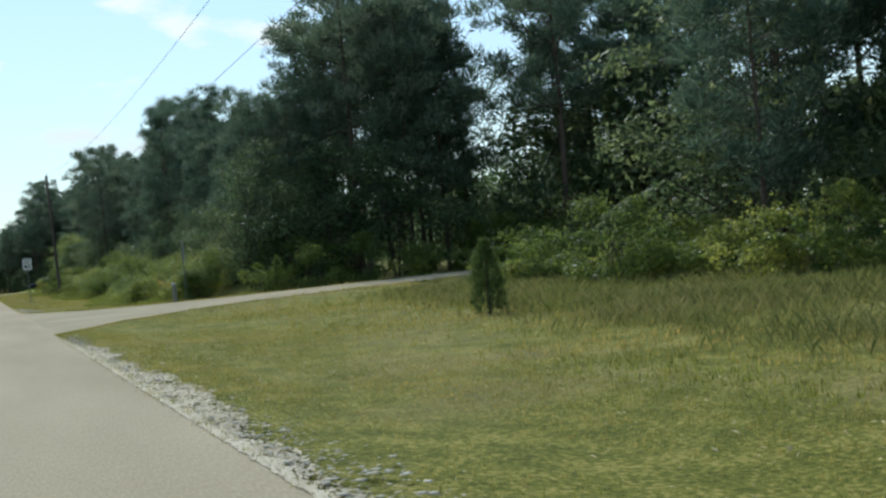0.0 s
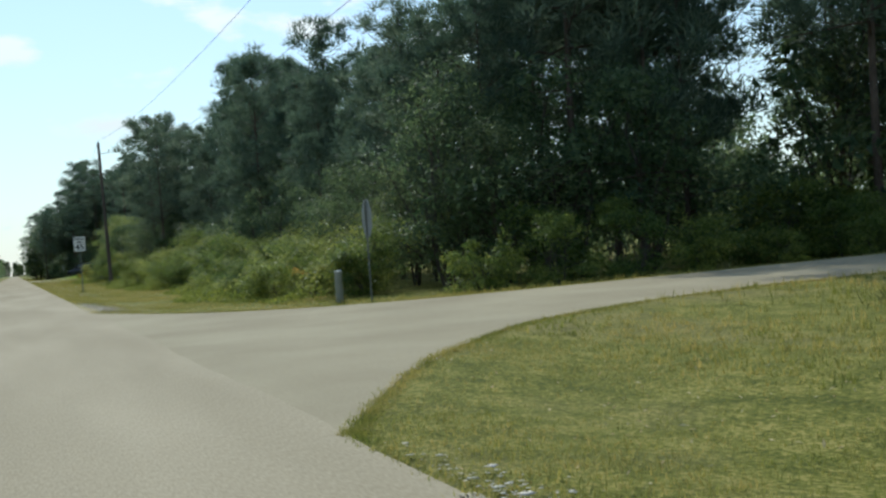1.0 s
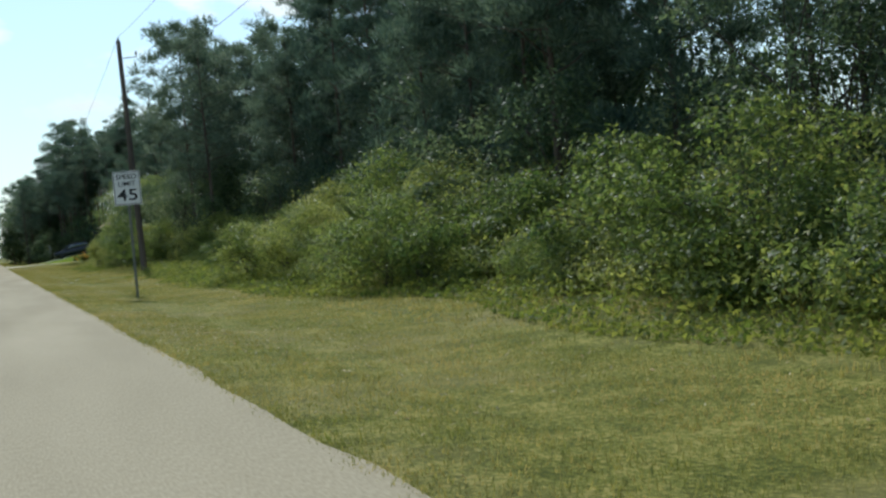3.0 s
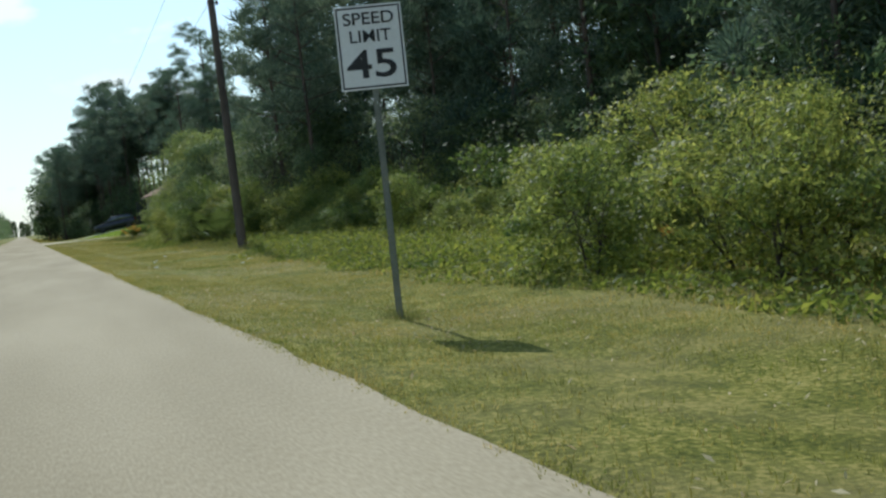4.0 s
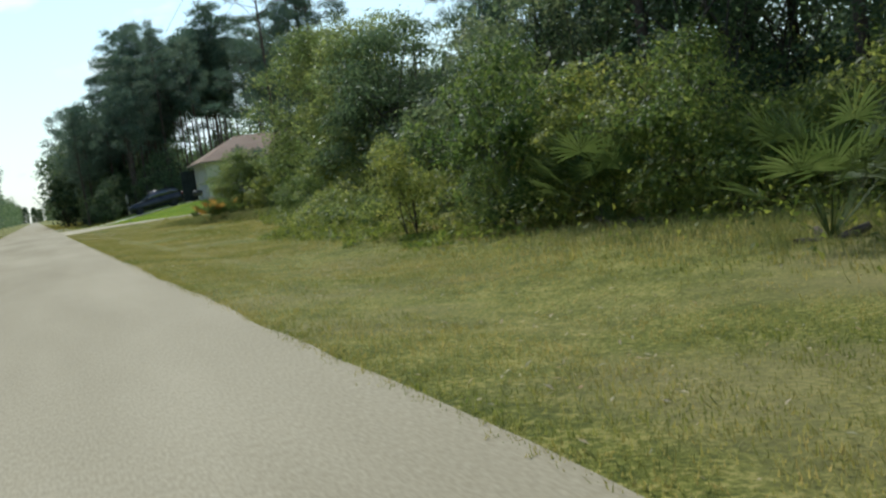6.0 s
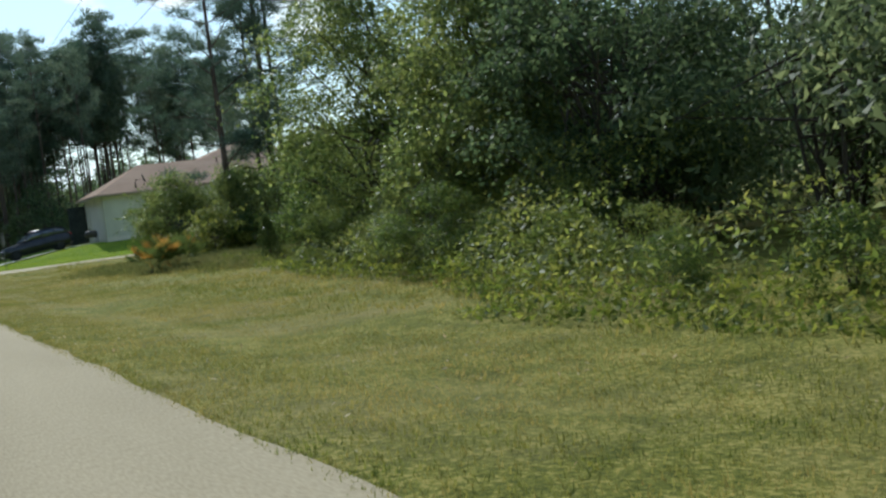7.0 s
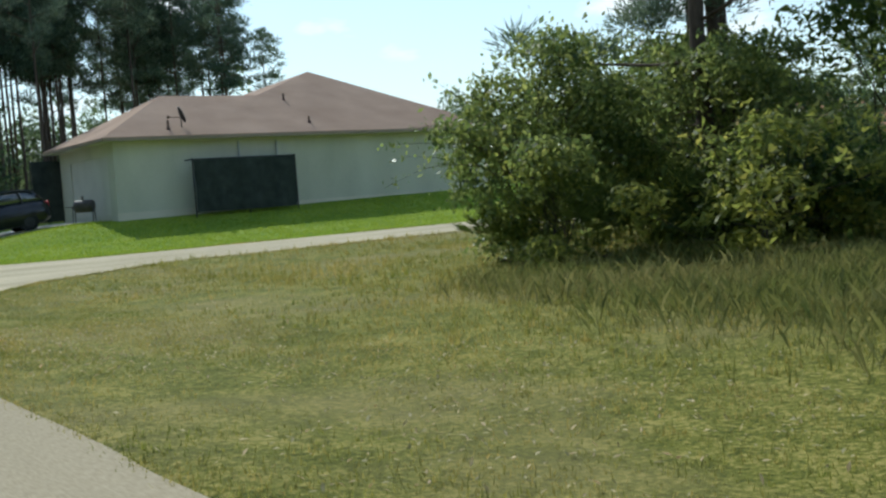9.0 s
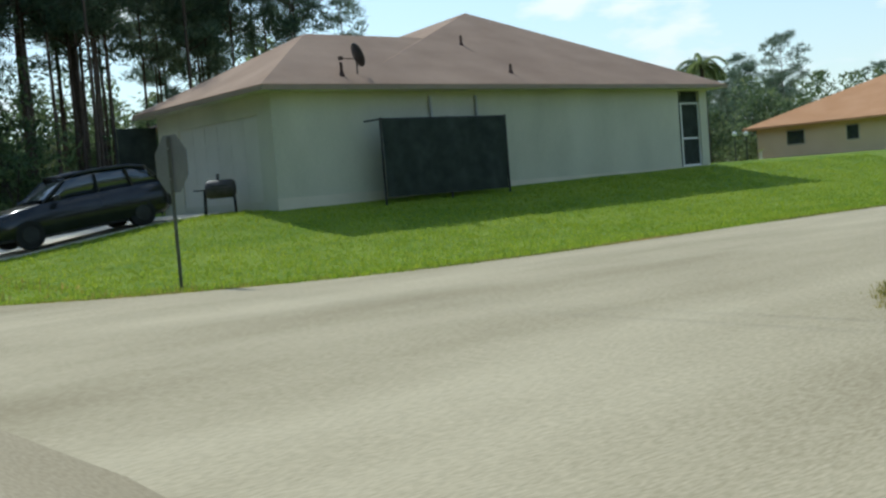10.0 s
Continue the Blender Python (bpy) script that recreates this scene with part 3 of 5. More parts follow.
def puff(rng, hub, size, count, length, width):
    """A rounded cushion of long needles that point out and up from its middle."""
    d = rng.normal(size=(count, 3))
    d /= np.linalg.norm(d, axis=1, keepdims=True)
    d[:, 2] = np.where(d[:, 2] < -0.35, -d[:, 2], d[:, 2])
    c = hub + d * size * (1, 1, 0.85) * rng.uniform(0.15, 0.85, (count, 1))
    w = d + rng.normal(size=(count, 3)) * 0.35 + (0, 0, 0.35)
    w /= np.linalg.norm(w, axis=1, keepdims=True)
    s = np.cross(w, rng.normal(size=w.shape))
    s /= np.linalg.norm(s, axis=1, keepdims=True) + 1e-9
    l = length * rng.uniform(0.6, 1.25, (count, 1))
    return np.stack([c - s * width, c + s * width, c + w * l], 1).reshape(-1, 3)


def pine(seed, height, crown_from=0.3, spread=2.6, limbs=26, puffs=3, count=88, length=0.34, width=0.030, lean=0.015, size=0.74, girth=0.0078):
    """A slash pine: a straight trunk, upswept limbs and rounded cushions of needles."""
    rng = np.random.default_rng(seed)
    tree = thing("pine_tree")
    k = 9
    zs = np.linspace(0, height, k)
    bend = np.cumsum(rng.normal(size=(k, 2)) * lean * height / k, 0)
    axis = np.c_[bend - bend[0], zs]
    radius = girth * height * (1 - 0.88 * (zs / height)) + 0.015
    radius[0] *= 1.3
    wood, crown = [tube(axis, radius, 8)], []
    for q in range(limbs):
        u = crown_from + (0.975 - crown_from) * ((q + rng.random()) / limbs)
        at = np.array([np.interp(u * height, zs, axis[:, i]) for i in range(3)])
        rel = (u - crown_from) / (1 - crown_from)
        reach = spread * math.sqrt(max(0.12, 1 - ((rel - 0.42) / 0.62) ** 2)) * rng.uniform(0.7, 1.1)
        a = q * 2.4 + rng.normal() * 0.5
        path = limb_path(rng, at, (math.cos(a), math.sin(a), rng.uniform(-0.05, 0.35) + 0.5 * rel), reach, 4, -0.05)
        wood.append(tube(path, np.linspace(0.035, 0.01, 5) * (1.2 - 0.5 * rel) * height / 14, 3))
        for e in range(puffs):
            s = 1.0 if e == 0 else rng.uniform(0.4, 0.95)
            hub = np.array([np.interp(s * 4, range(5), path[:, i]) for i in range(3)])
            hub = hub + (rng.normal(size=3) * (0.42, 0.42, 0.3) if e else 0)
            crown.append(puff(rng, hub + (0, 0, 0.15), size * rng.uniform(0.7, 1.25) * (1.1 - 0.2 * rel), count, length, width))
    for _ in range(3):
        crown.append(puff(rng, axis[-1] + rng.normal(size=3) * 0.25, size * 0.75, count, length, width))
    for _ in range(7):
        u = rng.uniform(0.1, crown_from)
        at = np.array([np.interp(u * height, zs, axis[:, i]) for i in range(3)])
        a = rng.uniform(0, 6.28)
        wood.append(tube(limb_path(rng, at, (math.cos(a), math.sin(a), 0.1), rng.uniform(0.4, 1.6), 3, 0.02), (0.02, 0.015, 0.01, 0.005), 3))
    v = np.concatenate(crown)
    fast("trunk", *joined(wood), M_BARK, tree, smooth=True)
    fast("crown", v, np.arange(len(v)).reshape(-1, 3), M_PINE, tree)
    return tagged(tree, "tall dark slash pine with a bare grey trunk", "pine tree", "roadside pines")


def broadleaf(seed, height, radius, count, leaf=0.11, base=0.25, name="oak_tree", material=None, label="dense dark green scrub oak of the wood's edge", blobs=16, stems=3, three=False, shoots=0, clump=(0.3, 0.5), loose=0.42):
    """A many-stemmed leafy tree: limbs that fork into clumps of leaves with gaps between them."""
    rng = np.random.default_rng(seed)
    tree = thing(name)
    wood, cent, face = [], [], []
    lobe, turn = rng.uniform(0.2, 0.45), rng.uniform(0, 6.28, 2)
    for s in range(stems):
        a = rng.uniform(0, 6.28)
        foot = np.array([math.cos(a), math.sin(a), 0]) * radius * 0.12
        stem = limb_path(rng, foot, (math.cos(a) * 0.25, math.sin(a) * 0.25, 1), height * rng.uniform(0.5, 0.66), 5, 0, 0.08)
        wood.append(tube(stem, np.linspace(0.011 * height, 0.0015 * height, 6), 6))
        for b in range(blobs // stems):
            u = rng.uniform(base * 1.1, 0.95)
            at = np.array([np.interp(u * 5, range(6), stem[:, i]) for i in range(3)])
            t = rng.uniform(0, 6.28)
            z = base * height + (1 - base) * height * rng.uniform(0.03, 1.0)
            r = radius * math.sqrt(max(0.05, 1 - ((z / height - 0.5) / 0.56) ** 2)) * rng.uniform(0.35, 0.95) * (1 + lobe * math.sin(2 * t + turn[0]))
            z *= 1 - lobe * (0.5 + 0.5 * math.sin(3 * t + turn[1])) * (r / radius)
            end = np.array([math.cos(t) * r, math.sin(t) * r, z])
            mid = (at + end) / 2 + rng.normal(size=3) * 0.12
            wood.append(tube([at, mid, end], (0.005 * height, 0.0035 * height, 0.002 * height), 4))
            size = radius * rng.uniform(*clump)
            m = int(count / blobs)
            d = rng.normal(size=(m, 3))
            d /= np.linalg.norm(d, axis=1, keepdims=True)
            d[:, 2] = np.where((d[:, 2] < -0.1) & (rng.random(m) < 0.75), -d[:, 2], d[:, 2])
            lump = 1 + 0.28 * np.sin(4.5 * d[:, :1] + rng.uniform(0, 6)) * np.cos(4 * d[:, 1:2] + rng.uniform(0, 6))
            cent.append(end + d * size * (1, 1, 0.72) * lump * rng.uniform(0.3, 1.0, (m, 1)) ** 0.45)
            face.append(d + (0, 0, 0.55))
            k = m // 10
            twig = rng.uniform(-1, 1, (k, 3)) * size * (1.1, 1.1, 0.95)
            cent.append(end + twig + rng.normal(size=(k, 3)) * 0.05)
            face.append(twig + (0, 0, 0.5 * size))
    for s in range(shoots):
        t, el = rng.uniform(0, 6.28), rng.uniform(0.15, 1.35)
        way = np.array([math.cos(t) * math.cos(el), math.sin(t) * math.cos(el), math.sin(el)])
        start = way * (radius, radius, height * 0.45) * 0.55 + (0, 0, height * 0.42)
        path = limb_path(rng, start, way + (0, 0, 0.25), radius * rng.uniform(0.45, 0.85), 5, 0.12, 0.1)
        wood.append(tube(path, np.linspace(0.008, 0.003, 6), 3))
        q = rng.uniform(0.2, 1, 34)
        spine = np.stack([np.interp(q * 5, range(6), path[:, i]) for i in range(3)], 1)
        cent.append(spine + rng.normal(size=spine.shape) * leaf * 0.6)
        face.append(rng.normal(size=spine.shape) * 0.5 + (0, 0, 1))
    cent, face = np.concatenate(cent), np.concatenate(face)
    face = face[cent[:, 2] > 0.04]
    cent = cent[cent[:, 2] > 0.04]
    fast("trunk" if "tree" in name else "stem", *joined(wood), M_TWIG, tree, smooth=True)
    fast("crown", *leaves(rng, cent, leaf, three=three, aspect=0.75 if three else 0.5, out=face, loose=loose), material or M_OAK, tree)
    return tagged(tree, label, "tree" if "tree" in name else "shrub", "trees of the wood" if "tree" in name else "thicket shrubs")


def palmetto(seed, fronds=14, length=0.9, name="saw_palmetto", dry=2):
    """Saw palmetto: a shaggy creeping stem and fans of narrow blades on thin stalks; a few dead orange fans."""
    rng = np.random.default_rng(seed)
    plant = thing(name)
    stems = [tube(limb_path(rng, (0, 0, -0.05), (math.cos(a), math.sin(a), 0.5), 0.4, 4, 0.0, 0.1), (0.07, 0.065, 0.06, 0.05, 0.035), 7) for a in (0.4, 2.6, 4.5)]
    fast("stem", *joined(stems), M_BARK, plant, smooth=True)
    for kind, material, count in (("frond", M_FROND, fronds), ("dead_frond", M_DRY, dry)):
        for q in range(count):
            a = rng.uniform(0, 6.28)
            el = rng.uniform(0.5, 1.45) if kind == "frond" else rng.uniform(0.7, 1.05)
            way = np.array([math.cos(a) * math.cos(el), math.sin(a) * math.cos(el), math.sin(el)])
            hub = way * length * rng.uniform(0.6, 1.1) + (0, 0, 0.12)
            side = np.cross(way, (0, 0, 1.0))
            side /= np.linalg.norm(side)
            up = np.cross(side, way)
            verts = [hub, side * 0.012, up * 0.012, -side * 0.012]
            tris = [(1, 2, 0), (2, 3, 0), (3, 1, 0)]
            for blade in np.linspace(-1.75, 1.75, 21):
                d = way * math.cos(blade) + side * math.sin(blade) + up * rng.uniform(-0.1, 0.12)
                e = np.cross(d, up)
                e /= np.linalg.norm(e)
                l = length * rng.uniform(0.42, 0.6) * (1.0 - 0.18 * abs(blade))
                k = len(verts)
                verts += [hub + d * l * 0.5 - e * 0.013, hub + d * l - (0, 0, 0.12 * l), hub + d * l * 0.5 + e * 0.013]
                tris += [(0, k, k + 1), (0, k + 1, k + 2)]
            ob = fast(kind, np.array(verts), np.array(tris), material, plant)
            if kind == "dead_frond":
                ob["label"] = "dead orange-brown fan frond"
    return tagged(plant, "saw palmetto with green fan fronds and dead orange ones" if dry else "green saw palmetto with narrow-bladed fan fronds", "palmetto", "palmettos")


def cedar(seed, height=1.15):
    """A small columnar cedar of upright scale sprays."""
    rng = np.random.default_rng(seed)
    tree = thing("young_cedar")
    v, f = tube([(0, 0, -0.05), (0.01, 0, height * 0.5), (0, 0, height * 0.95)], (0.035, 0.025, 0.008), 6)
    fast("trunk", v, f, M_TWIG, tree)
    n = 420
    z = rng.uniform(0.03, 1, n) * height
    r = 0.27 * height * (1 - (z / height) ** 2.2) * rng.uniform(0.3, 1, n) + 0.02
    a = rng.uniform(0, 6.28, n)
    c = np.c_[np.cos(a) * r, np.sin(a) * r, z]
    w = np.c_[np.cos(a) * 0.4, np.sin(a) * 0.4, np.full(n, 1.0)]
    fast("foliage", *needles(rng, c, w * 1.6, 0.13, 0.007, 9), M_CEDAR, tree)
    return tagged(tree, "small dense columnar cedar standing in rough grass", "shrub")


def place_copies(kinds, spots, rng, lo=0.8, hi=1.2):
    """Copies at (x, y) or (x, y, scale), turned at random; the first of each kind is used up too."""
    used = set()
    for s in spots:
        x, y = s[0], s[1]
        i = s[3] if len(s) > 3 else int(rng.integers(len(kinds)))
        k = s[2] if len(s) > 2 else rng.uniform(lo, hi)
        m = Matrix.Translation((x, y, float(ground_z(x, y)) - 0.04)) @ Matrix.Rotation(rng.uniform(0, 6.28), 4, "Z")
        if i in used:
            ob = copy_thing(kinds[i], m)
        else:
            ob = kinds[i]
            used.add(i)
            ob.matrix_basis = m
        ob.scale = (k * rng.uniform(0.9, 1.12), k * rng.uniform(0.9, 1.12), k * rng.uniform(0.88, 1.12))
    for i, ob in enumerate(kinds):
        if i not in used:
            for o in (*ob.children_recursive, ob):
                bpy.data.objects.remove(o)


rng = np.random.default_rng(77)
PINES = [pine(100 + i, h, c, s, l, 4) for i, (h, c, s, l) in enumerate(((13.5, 0.36, 2.7, 26), (12.5, 0.3, 2.7, 26), (14.5, 0.42, 2.8, 26), (11, 0.25, 2.5, 24), (10, 0.2, 2.4, 24)))]
LONE_PINES = [pine(120 + i, h, c, s, l, 4, 190, 0.23, 0.015, size=0.6, girth=0.0092) for i, (h, c, s, l) in enumerate(((15, 0.22, 3.6, 26), (14, 0.26, 3.0, 26), (15.5, 0.3, 3.2, 26)))]
FAR_PINES = [pine(140 + i, h, c, 2.8, 22, 4, 60, 0.34, 0.042, size=0.85) for i, (h, c) in enumerate(((14, 0.42), (12.5, 0.3), (15, 0.5), (13, 0.36)))]
BACK_PINES = [pine(160 + i, h, c, 2.3, 19, 4, 66, 0.32, 0.036, size=0.74, girth=0.006) for i, (h, c) in enumerate(((16.5, 0.55), (15.5, 0.5), (17, 0.62), (14.5, 0.46)))]
OAKS = [broadleaf(200 + i, h, r, n, leaf=0.15, three=True, base=0.10, blobs=24) for i, (h, r, n) in enumerate(((6.5, 2.6, 5200), (5.0, 2.3, 4600), (5.6, 2.6, 5200), (4.0, 2.0, 4000)))]
NEAR_OAKS = [broadleaf(240 + i, h, r, n, leaf=0.088, base=0.10, blobs=28, shoots=16) for i, (h, r, n) in enumerate(((6.5, 2.6, 11000), (5.0, 2.3, 9600), (4.0, 2.0, 8200)))]
FAR_OAKS = [broadleaf(220 + i, h, r, n, leaf=0.30, three=True, base=0.10, blobs=20) for i, (h, r, n) in enumerate(((6.5, 2.6, 1900), (5.0, 2.3, 1700), (8.0, 3.0, 2200)))]
SHRUBS = [broadleaf(300 + i, h, r, n, leaf=0.1, base=0.03, three=True, name="shrub", material=M_SHRUB, label="leafy green thicket shrub tangled with vines", blobs=15, stems=3, shoots=12, clump=(0.22, 0.5))
          for i, (h, r, n) in enumerate(((1.5, 1.15, 2900), (2.0, 1.25, 3300), (1.1, 1.2, 2700), (2.5, 1.4, 3800), (1.7, 1.5, 3400)))]
NEAR_SHRUBS = [broadleaf(320 + i, h, r, n, leaf=0.068, base=0.03, three=True, name="shrub", material=M_SHRUB, label="leafy green thicket shrub tangled with vines", blobs=18, stems=3, shoots=16, clump=(0.22, 0.5))
               for i, (h, r, n) in enumerate(((1.5, 1.15, 6600), (2.0, 1.25, 7600), (1.1, 1.2, 6200), (2.5, 1.4, 8800), (1.7, 1.5, 8000)))]
PALMETTOS = [palmetto(400, 22, 0.9, dry=8), palmetto(401, 18, 1.1, dry=0), palmetto(402, 12, 0.8, dry=1)]


def verge_front(y):
    """Where the low growth begins, by distance along the road."""
    if y > 120:
        return 5.7 + 0.16 * (y - 120) + 0.25 * math.sin(y * 0.61 + 1)
    return 6.0 + 0.6 * math.sin(y * 0.23) + 0.4 * math.sin(y * 0.61 + 1) - (1.0 if 112 < y < 120 else 0)


def hollow(y):
    """How far the taller thicket stands back round the utility pole."""
    return 3.2 * float(smooth01((y - 75) / 4) * smooth01((110 - y) / 5))


def wood_front(y):
    """Where the taller thicket begins."""
    return verge_front(y) + hollow(y)


pines, lone, distant, back, oaks, shrubs, palms = [], [], [], [], [], [], []
# the wood between the two side roads, along the main road
y = 41.0
while y < 134:
    f = wood_front(y)
    tall = 1.15 if 104 < y < 114 else 0.72 if y > 119 else 1.0
    for off, sc in ((0.9, 0.72), (2.3, 0.95)):
        shrubs.append((f + off + 0.2 + rng.normal() * 0.45, y + rng.normal() * 0.5, sc * tall * rng.uniform(0.55, 1.25)))
    y += rng.uniform(1.1, 1.6)
y = 41.5
while y < 136:
    f = wood_front(y)
    oaks.append((f + rng.uniform(4.2, 5.2), y + rng.normal() * 0.5, rng.uniform(0.6, 0.85)))
    oaks.append((f + rng.uniform(6.8, 9), y + 1.4 + rng.normal(), rng.uniform(0.65, 0.95)))
    if rng.random() < 0.6:
        oaks.append((f + rng.uniform(11, 13), y + 0.7 + rng.normal(), rng.uniform(0.6, 0.9)))
    y += rng.uniform(2.7, 3.7)
y = 70.0
while y < 126:
    if not 103 < y < 121:
        oaks.append((wood_front(y) + rng.uniform(7.5, 11.5), y, rng.uniform(0.95, 1.35)))
    y += rng.uniform(1.6, 2.8)
y = 43.0
while y < 150:
    f = wood_front(y)
    low = 0.68 if y < 66 else 0.75 if y < 76 else 0.82 if y < 90 else 1.0
    if y < 128:
        pines.append((f + rng.uniform(5.6, 7), y + rng.normal() * 0.7, low * rng.uniform(0.82, 1.03)))
        pines.append((f + rng.uniform(8.5, 10.5), y + 1.2 + rng.normal() * 0.7, low * rng.uniform(0.95, 1.1)))
    if rng.random() < 0.55:
        distant.append((f + rng.uniform(12.5, 17) + (8 if y > 128 else 0), y + rng.normal() * 0.7, rng.uniform(0.9, 1.12)))
    y += rng.uniform(2.3, 3.2) if y < 100 else rng.uniform(3.0, 4.2)
# along the far side of the first side road
x = 9.5
while x < 44:
    shrubs.append((x, 36.4 + rng.normal() * 0.4 + 0.04 * x, rng.uniform(0.5, 0.8)))
    shrubs.append((x + 0.7, 38.4 + rng.normal() * 0.4, rng.uniform(0.7, 1.0)))
    if x < 34 and rng.random() < 0.9:
        oaks.append((x + 0.5, 41 + rng.normal() * 0.7, rng.uniform(0.9, 1.25)))
        if x > 14:
            pines.append((x, 43 + rng.normal() * 1.2, rng.uniform(0.95, 1.15)))
            pines.append((x + 1, 47 + rng.normal() * 1.2, rng.uniform(1.0, 1.2)))
    x += rng.uniform(1.6, 2.4)
# the thicket before the first side road
for _ in range(46):
    yy = rng.uniform(6, 24.6)
    xx = max(11.2 + 0.11 * (26 - yy), 11.7 + 0.74 * (yy - 22)) + abs(rng.normal()) * 2.2
    shrubs.append((xx, yy, rng.uniform(0.45, 0.78)))
for _ in range(44):
    oaks.append((rng.uniform(17.0, 34), rng.uniform(0, 26.0), rng.uniform(0.7, 1.25)))
for _ in range(17):
    pines.append((rng.uniform(18.5, 36), rng.uniform(0, 26.5), rng.uniform(0.95, 1.25)))
pines.append((15.4, 17.6, 0.74, 4))
shrubs += [(19.6, 39.2, 0.85), (20.6, 39.6, 0.95), (21.7, 40.3, 0.9), (23.0, 41.2, 1.0), (22.0, 43.0, 1.1), (12.2, 24.6, 0.4), (13.3, 25.7, 0.45), (14.4, 26.3, 0.5), (11.6, 23.4, 0.35)]
pines += [(20.5, 25.2, 1.0), (23.5, 24.0, 1.1), (26.5, 25.5, 1.05), (19.5, 21.5, 0.95), (24.0, 20.5, 1.1), (29.0, 23.5, 1.1)]
# the clearing before the second side road
lone += [(13.1, 153.6, 0.95, 0), (15.2, 155.5, 0.85, 1), (15.75, 155.5, 1.02, 2), (16.4, 155.8, 1.05, 1), (28.0, 154.0, 1.05, 0), (23.5, 147.0, 0.9, 0), (30, 160, 0.9, 1)]
for xx, yy, sc in ((11.6, 151.2, 1.0), (10.6, 148.6, 1.0), (12.4, 147.6, 1.25), (11.5, 144.2, 1.15), (13.5, 143, 1.3), (12.0, 140.5, 1.2), (15.5, 150.0, 1.5), (15.5, 146.0, 1.5), (15.2, 141.5, 1.5),
                   (16.5, 152.5, 1.4), (18.5, 158, 1.6), (10.2, 138.0, 1.0), (11, 136, 1.2), (17.5, 148.0, 1.6), (17.5, 143.5, 1.6), (14.0, 138.5, 1.4), (10.3, 154.6, 0.5), (12.5, 153.0, 1.15), (9.9, 153.7, 0.6), (13.2, 151.6, 1.2), (7.9, 141.4, 0.42), (8.3, 142.6, 0.55), (6.9, 140.7, 0.3)):
    shrubs.append((max(xx, 14.4) + 0.3 * math.sin(yy * 3) if 139 < yy < 151 else xx, yy, sc))
for xx, yy, sc in ((24, 158, 0.7), (24, 152, 0.8), (27.5, 154.5, 0.85), (31, 157, 0.9), (20, 152, 0.65), (19.5, 155.5, 0.6), (21.5, 149, 0.7), (18.5, 146, 0.6), (22, 143, 0.8), (27, 150, 0.8), (19, 138, 0.8), (15, 135, 0.8)):
    oaks.append((xx, yy, sc))
palms += [(12.2, 152.6, 0.9, 1), (13.1, 152.4, 1.0, 1), (10.5, 153.6, 0.8, 1), (10.4, 155.2, 0.7, 1), (7.0, 141.5, 0.78, 0), (7.6, 142.1, 0.85, 0), (7.5, 141.3, 0.75, 1), (7.6, 44.5, 1.1, 2), (6.7, 71.8, 0.9, 2), (7.4, 46, 1.0, 1), (8.2, 69.2, 1.2, 1), (6.6, 103, 0.9, 1), (7.0, 73.6, 0.7, 2), (7.3, 108, 1.0, 1)]
# beyond the house and along the road
y = 199.0
while y < 330:
    f = 6.2 + 1.0 * math.sin(y * 0.2)
    for off in (0.5, 3.6, 7.0):
        (back if y < 216 and off > 3 else distant).append((f + off + rng.normal() * 0.8, y + rng.normal() * 0.9, rng.uniform(0.72, 0.9)))
    if y < 260:
        oaks.append((f - 0.6 + rng.uniform(0, 3), y, rng.uniform(0.5, 0.85)))
    y += rng.uniform(2.6, 3.6) if y < 230 else rng.uniform(5, 8)
for _ in range(54):
    xx = rng.uniform(10, 32)
    back.append((xx, rng.uniform(203, 220), rng.uniform(0.9, 1.08) * (1.0 if xx < 25 else 0.86)))
for _ in range(10):
    oaks.append((rng.uniform(5.5, 13), rng.uniform(194, 212), rng.uniform(0.5, 0.8)))
for _ in range(26):
    oaks.append((rng.uniform(3.5, 15), rng.uniform(216, 228), rng.uniform(0.95, 1.3)))
for _ in range(24):
    oaks.append((rng.uniform(5, 31), rng.uniform(199, 214), rng.uniform(0.42, 0.68)))
for _ in range(24):
    oaks.append((rng.uniform(6, 34), rng.uniform(220, 233), rng.uniform(0.85, 1.15)))
back.append((31.3, 204.0, 0.72))
for _ in range(14):
    distant.append((rng.uniform(84, 140), rng.uniform(216, 234), rng.uniform(0.6, 0.85)))
for _ in range(20):
    oaks.append((rng.uniform(40, 84), rng.uniform(208, 226), rng.uniform(0.7, 1.0)))
for xx, yy, sc in ((44, 203, 0.8), (46, 204, 0.75), (48, 206, 0.9), (50, 207, 0.8), (54, 209, 0.85), (58, 212, 0.8), (62, 214, 0.9), (66, 216, 0.85), (44, 210, 0.7), (40, 212, 0.6), (70, 218, 1.0), (76, 220, 1.0), (82, 222, 1.1)):
    oaks.append((xx, yy, sc))
for xx, yy, sc in ((42, 205, 1.0), (45, 208, 1.2), (49, 203, 1.1), (55, 206, 1.2), (59, 209, 1.2), (47, 199, 0.9), (52, 202, 1.0), (57, 205, 1.0), (61, 207, 1.1), (64.5, 208, 1.0)):
    shrubs.append((xx, yy, sc))
# across the road
y = 112.0
while y < 330:
    distant.append((-7.6 - rng.uniform(0, 2.0), y, rng.uniform(0.95, 1.15)))
    distant.append((-12 - rng.uniform(0, 3), y + 2, rng.uniform(0.9, 1.15)))
    oaks.append((-7.5 - rng.uniform(0, 1.5), y + 1, rng.uniform(0.5, 0.8)))
    y += rng.uniform(3.5, 5.5) if y < 220 else rng.uniform(6, 10)


